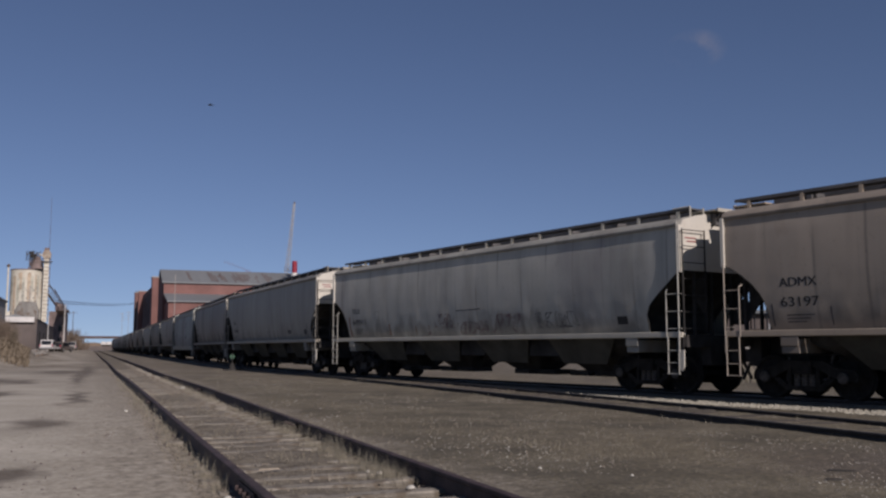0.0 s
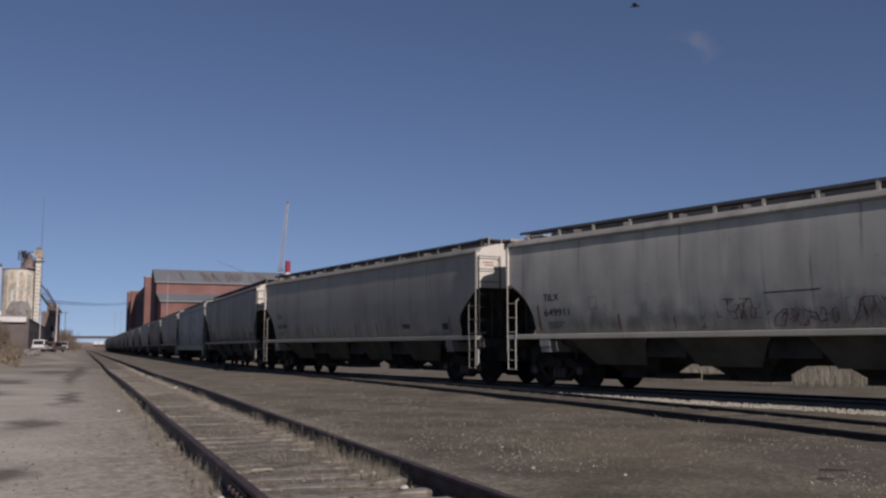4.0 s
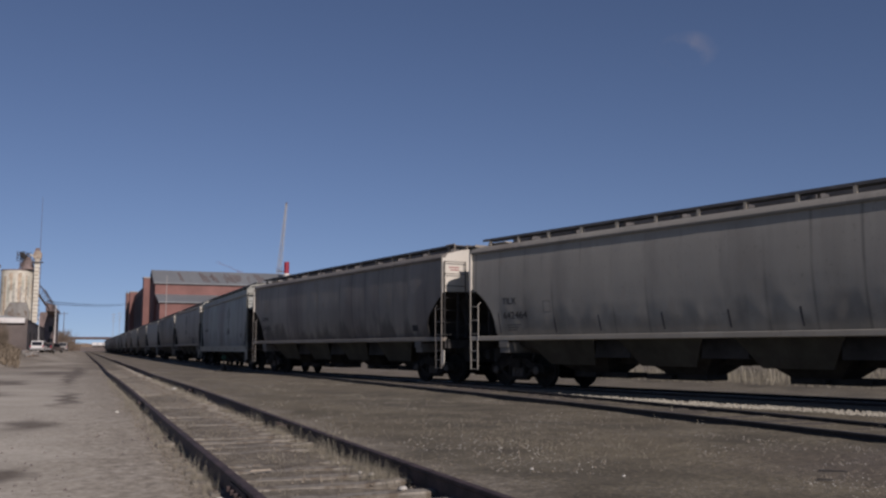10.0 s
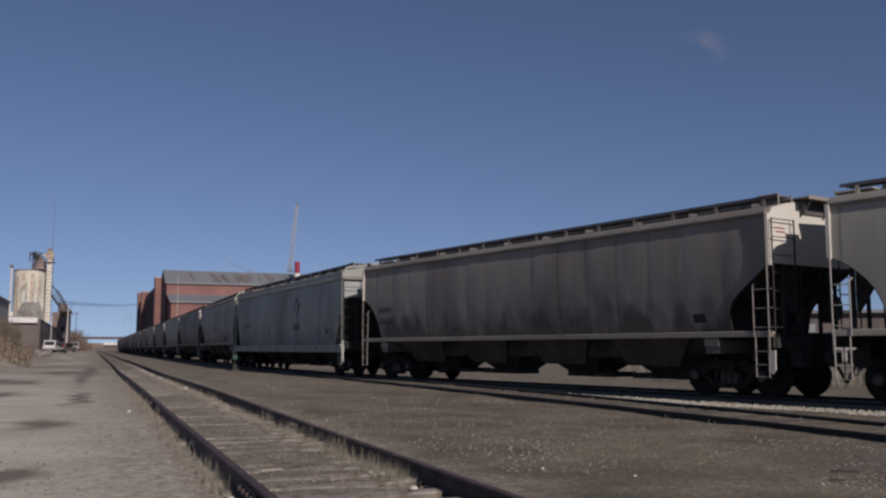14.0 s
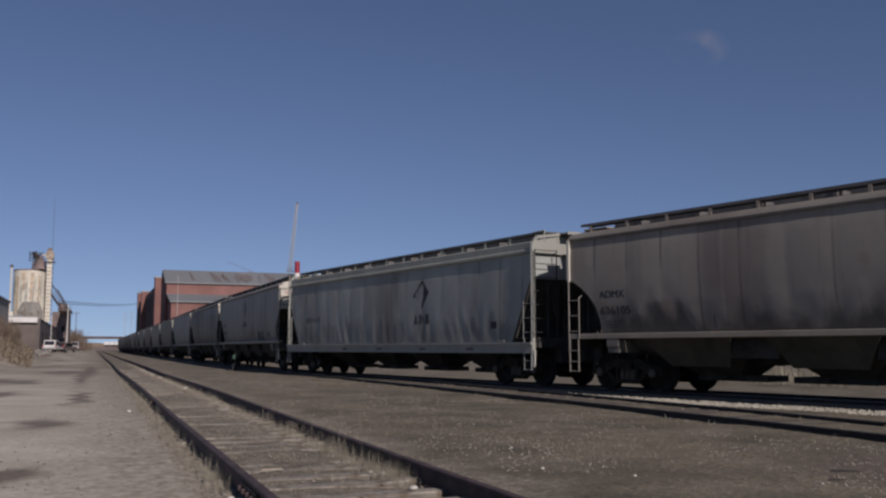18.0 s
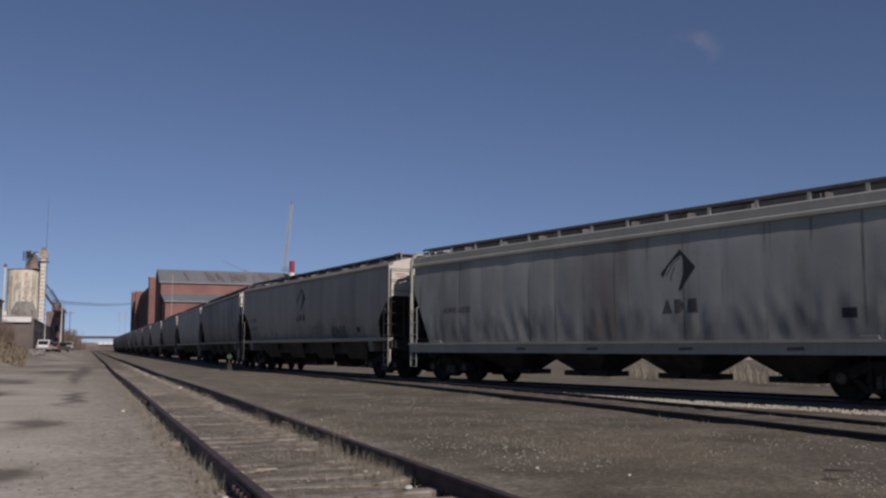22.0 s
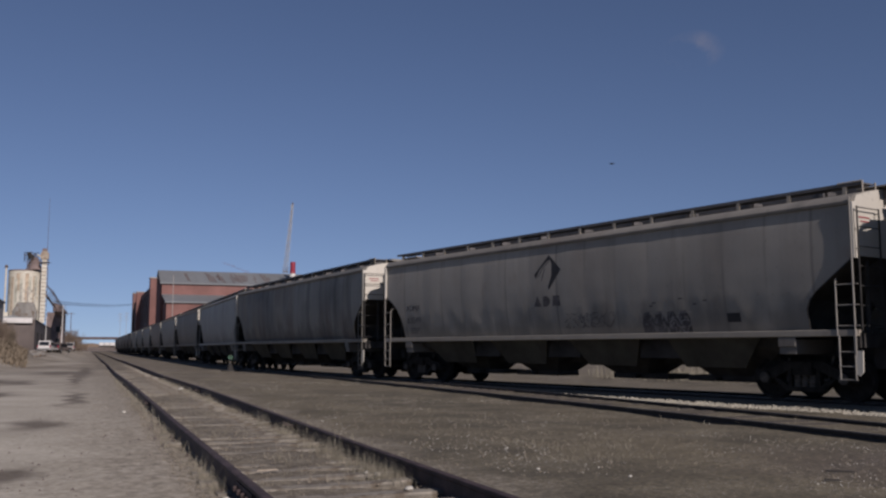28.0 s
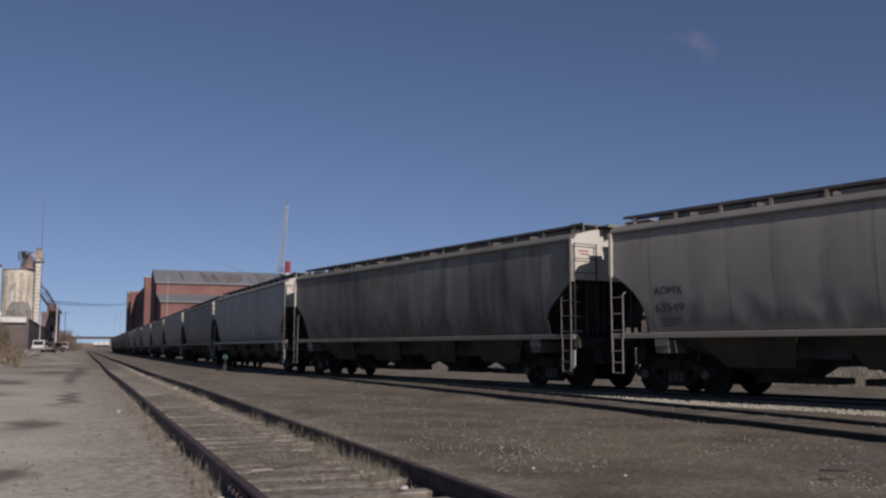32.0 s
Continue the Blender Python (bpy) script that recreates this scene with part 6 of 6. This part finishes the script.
def clumped(place, scale=0.5, cut=0.05):
    def p(r):
        for _ in range(30):
            x, y = place(r)
            if noise.noise((x * scale, y * scale * 0.7, 11)) > cut:
                break
        return x, y
    return p


rnd = random.Random(21)
BALLAST = plain("tan_crushed_stone", (0.36, 0.335, 0.26), 0.95, 0, 30.0, 0.5, 0)
PEBBLE = plain("mixed_pebbles", (0.17, 0.145, 0.108), 0.95, 0, 30.0, 0.5, 0)
stuff_mesh("pale_gravel", lambda bm: stones(bm, 3000, clumped(yard_place, 0.8, 0.0), 0.004, 0.012, rnd), STONE, "scattered pale gravel on the brown dirt", "gravel")
stuff_mesh("brown_gravel", lambda bm: stones(bm, 5000, yard_place, 0.006, 0.022, rnd), PEBBLE, "brown gravel scattered over the yard", "gravel")
stuff_mesh("road_grit", lambda bm: stones(bm, 4500, lambda r: (0.9 - 6.0 * r.random() ** 1.6, 4 + 16 * r.random() ** 1.5), 0.006, 0.02, rnd), PEBBLE, "fine grit on the dirt road", "gravel")
stuff_mesh("dark_clods", lambda bm: stones(bm, 260, clumped(lambda r: (0.9 - 2.6 * r.random(), 4.5 + 12 * r.random() ** 1.4), 0.9, 0.05), 0.012, 0.034, rnd), SHED, "dark clods of dirt scattered on the dirt road", "dirt clods")
stuff_mesh("track_gravel", lambda bm: stones(bm, 3000, lambda r: (0.2 + 2.9 * r.random(), 3.5 + 22 * r.random() ** 1.5), 0.006, 0.022, rnd), PEBBLE, "gravel and cinders between the ties", "gravel")


def ballast_place(r):
    s = 18 + 30 * r.random()
    x, y = along(s, 1.15 + 1.15 * r.random() ** 0.8)
    return x, y


stuff_mesh("pale_ballast", lambda bm: stones(bm, 7000, ballast_place, 0.016, 0.046, rnd, -0.074), BALLAST, "pale crushed-stone ballast along the train's track", "ballast")


def ballast_bed(bm):
    rows = []
    for k in range(60):
        s = 14 + 0.7 * k
        rows.append([bm.verts.new((*along(s, o), z)) for o, z in ((2.5, -0.12), (2.2, -0.078), (0.98, -0.072), (0.80, 0.004), (-1.4, 0.01), (-2.6, -0.2))])
    for a, b in zip(rows, rows[1:]):
        for i in range(5):
            bm.faces.new((a[i], a[i + 1], b[i + 1], b[i]))


tagged(part("ballast_bed", ballast_bed, PEBBLE), "low bed of pale crushed stone", "ballast", kind="stuff")


def rail_grass(bm):
    r2 = random.Random(3)
    def clump(x, y, n_, h, w):
        for _ in range(n_):
            px, py = x + r2.gauss(0, 0.06), y + r2.gauss(0, 0.10)
            a = r2.uniform(0, math.tau)
            d = Vector((math.cos(a), math.sin(a), 0))
            s = Vector((-d.y, d.x, 0)) * w
            hh = h * r2.uniform(0.35, 1.0)
            p0 = Vector((px, py, ground_z(px, py) - 0.02))
            p1 = p0 + Vector((0, 0, hh * 0.6)) + d * hh * 0.15
            p2 = p0 + Vector((0, 0, hh)) + d * hh * r2.uniform(0.15, 0.6)
            v = [bm.verts.new(q) for q in (p0 - s, p0 + s, p1 + s * 0.7, p1 - s * 0.7, p2)]
            bm.faces.new(v[:4])
            bm.faces.new((v[3], v[2], v[4]))
    for _ in range(520):
        y = 7.4 + 28 * r2.random() ** 1.6
        side = r2.random()
        x = 2.45 if side < 0.55 else (0.98 if side < 0.85 else 2.95)
        clump(x + r2.gauss(0, 0.06), y, r2.randint(8, 24), r2.uniform(0.07, 0.24), 0.0013)
    for y, n_ in ((8.3, 8), (9.3, 12), (9.6, 16), (9.9, 10), (11.3, 12), (11.7, 9), (13.6, 12), (14.2, 9)):
        clump(2.50, y, n_ * 2, 0.30, 0.0014)
    for _ in range(9000):
        y = 4.5 + 44 * r2.random() ** 1.4
        x = 2.85 + 6.2 * r2.random() ** 1.3
        g = noise.noise((x * 0.45, y * 0.22, 5)) + 0.5 * noise.noise((x * 1.3, y * 0.8, 9))
        if g > 0.02:
            clump(x, y, r2.randint(4, 10), r2.uniform(0.02, 0.06) + 0.05 * max(0.0, g), 0.0018)
    for _ in range(1500):
        y = 4.2 + 30 * r2.random() ** 1.5
        x = 1.2 + 1.4 * r2.random()
        if noise.noise((x * 1.1, y * 0.7, 2)) > -0.05:
            clump(x, y, r2.randint(3, 8), r2.uniform(0.03, 0.12), 0.0014)
    for _ in range(600):
        y = 4.5 + 26 * r2.random() ** 1.5
        clump(1.05 - 1.1 * r2.random() ** 1.6, y, r2.randint(3, 7), r2.uniform(0.02, 0.07), 0.0015)
    for _ in range(200):
        y = 9 + 26 * r2.random()
        clump(middle_track(y) + r2.choice((-1.0, -0.4, 0.3)) + r2.gauss(0, 0.08), y, r2.randint(4, 10), r2.uniform(0.05, 0.16), 0.002)


stuff_mesh("track_weeds", rail_grass, STRAW, "dry straw-coloured weeds along the rails", "grass")

# a few larger things on the ground
WOOD = plain("grey_splintered_wood", (0.34, 0.29, 0.22), 0.9, 0, 5.0, 0.3)
for x, y, l, a, mt, nm, lb, ct in ((1.56, 8.4, 0.22, 10, WOOD, "wood_splinter", "pale splinter of wood lying on a tie", "wood"), (6.60, 6.70, 0.27, -32, SOOT_SHADE, "scrap_bar", "dark scrap bar lying in the dirt", "scrap"), (6.10, 6.28, 0.16, -35, SOOT_SHADE, "scrap_bar", "dark scrap bar lying in the dirt", "scrap")):
    tagged(part(nm, lambda bm: prism(bm, [(-l / 2, 0), (l / 2, 0.0), (l / 2 - 0.03, 0.012), (-l / 2 + 0.02, 0.016)], -0.009, 0.009), mt, None, "", pose(x, y, 0.02 if x < 3 else ground_z(x, y) + 0.01, 0, 0, a)), lb, ct)
for x, y, r in ((2.40, 26.0, 0.08), (2.42, 7.8, 0.028), (2.36, 7.95, 0.022), (4.45, 6.92, 0.017), (3.9, 7.6, 0.02), (0.62, 17.0, 0.04), (0.98, 6.9, 0.035), (2.40, 6.9, 0.04)):
    tagged(part("pale_stone", lambda bm: turned(bm, [(r * 0.7, -r * 0.3), (r, 0.1 * r), (r * 0.6, r * 0.6)], 7), STONE, None, "", pose(x, y, ground_z(x, y) + 0.02, rnd.uniform(-20, 20), rnd.uniform(-20, 20), 0), smooth=60), "single pale stone lying between the rails", "stone", "loose stones")


# ------------------------------------------------------------------ birds
BIRDS, WINGS = [], []
FEATHER = plain("dark_feathers", (0.025, 0.024, 0.026), 0.8, 0, 20.0, 0.3, 0)


def bird(rows, span, end):
    b_ = thing("bird", "small dark bird flying across the sky", "bird")
    part("body", lambda bm: turned(bm, [(0.01, -0.16), (0.035, -0.08), (0.05, 0.02), (0.035, 0.10), (0.012, 0.17)], 8, "y"), FEATHER, b_, smooth=60)
    part("tail", lambda bm: prism(bm, [(-0.015, 0.0), (0.015, 0.0), (0.05, 0.012), (-0.05, 0.012)], -0.26, -0.14), FEATHER, b_)
    for s in (-1, 1):
        def build(bm, s=s):
            a = [bm.verts.new(q) for q in ((s * 0.03, 0.07, 0.01), (s * span * 0.28, 0.11, 0.03), (s * span * 0.5, -0.02, 0.02), (s * span * 0.26, -0.05, 0.03), (s * 0.03, -0.06, 0.01))]
            c = [bm.verts.new(v.co - Vector((0, 0, 0.012))) for v in a]
            bm.faces.new(a)
            bm.faces.new(c[::-1])
            for i in range(5):
                bm.faces.new((a[i], a[(i + 1) % 5], c[(i + 1) % 5], c[i]))
        w = part("wing", build, FEATHER, b_)
        # wings beat about the body's long axis
        w.rotation_mode = "QUATERNION"
        WINGS.append((w, s, end))
    b_.rotation_mode = "QUATERNION"
    BIRDS.append((b_, rows))


bird([(0.0, 6.7, 59.6, 17.0, 92), (0.5, 4.0, 59.5, 18.1, 85), (1.0, 3.0, 57.2, 18.9, 140), (1.5, 4.3, 54.8, 19.6, 200), (2.0, 7.4, 50.6, 18.5, 220), (2.5, 12.7, 45.9, 16.3, 226), (3.0, 17.0, 40.8, 14.0, 215),
      (3.5, 19.5, 34.9, 14.1, 205), (4.2, 21.7, 30.0, 16.3, 205), (5.0, 24.5, 25.4, 19.9, 210), (32.0, 44.0, -20.0, 60.0, 210)], 0.62, 60)
bird([(0.0, 80.0, -20.0, 40.0, 40), (26.0, 44.8, 36.9, 16.2, 38), (27.5, 36.3, 48.4, 14.6, 38), (28.0, 32.8, 52.4, 13.7, 40), (28.5, 30.2, 55.4, 12.5, 42), (29.0, 29.1, 59.3, 11.5, 38), (29.5, 28.0, 64.6, 10.4, 25), (30.0, 28.6, 71.8, 10.4, 18), (31.0, 28.0, 87.6, 9.0, 12), (32.0, 31.0, 104.0, 9.0, 10)], 0.42, 320)

motions()
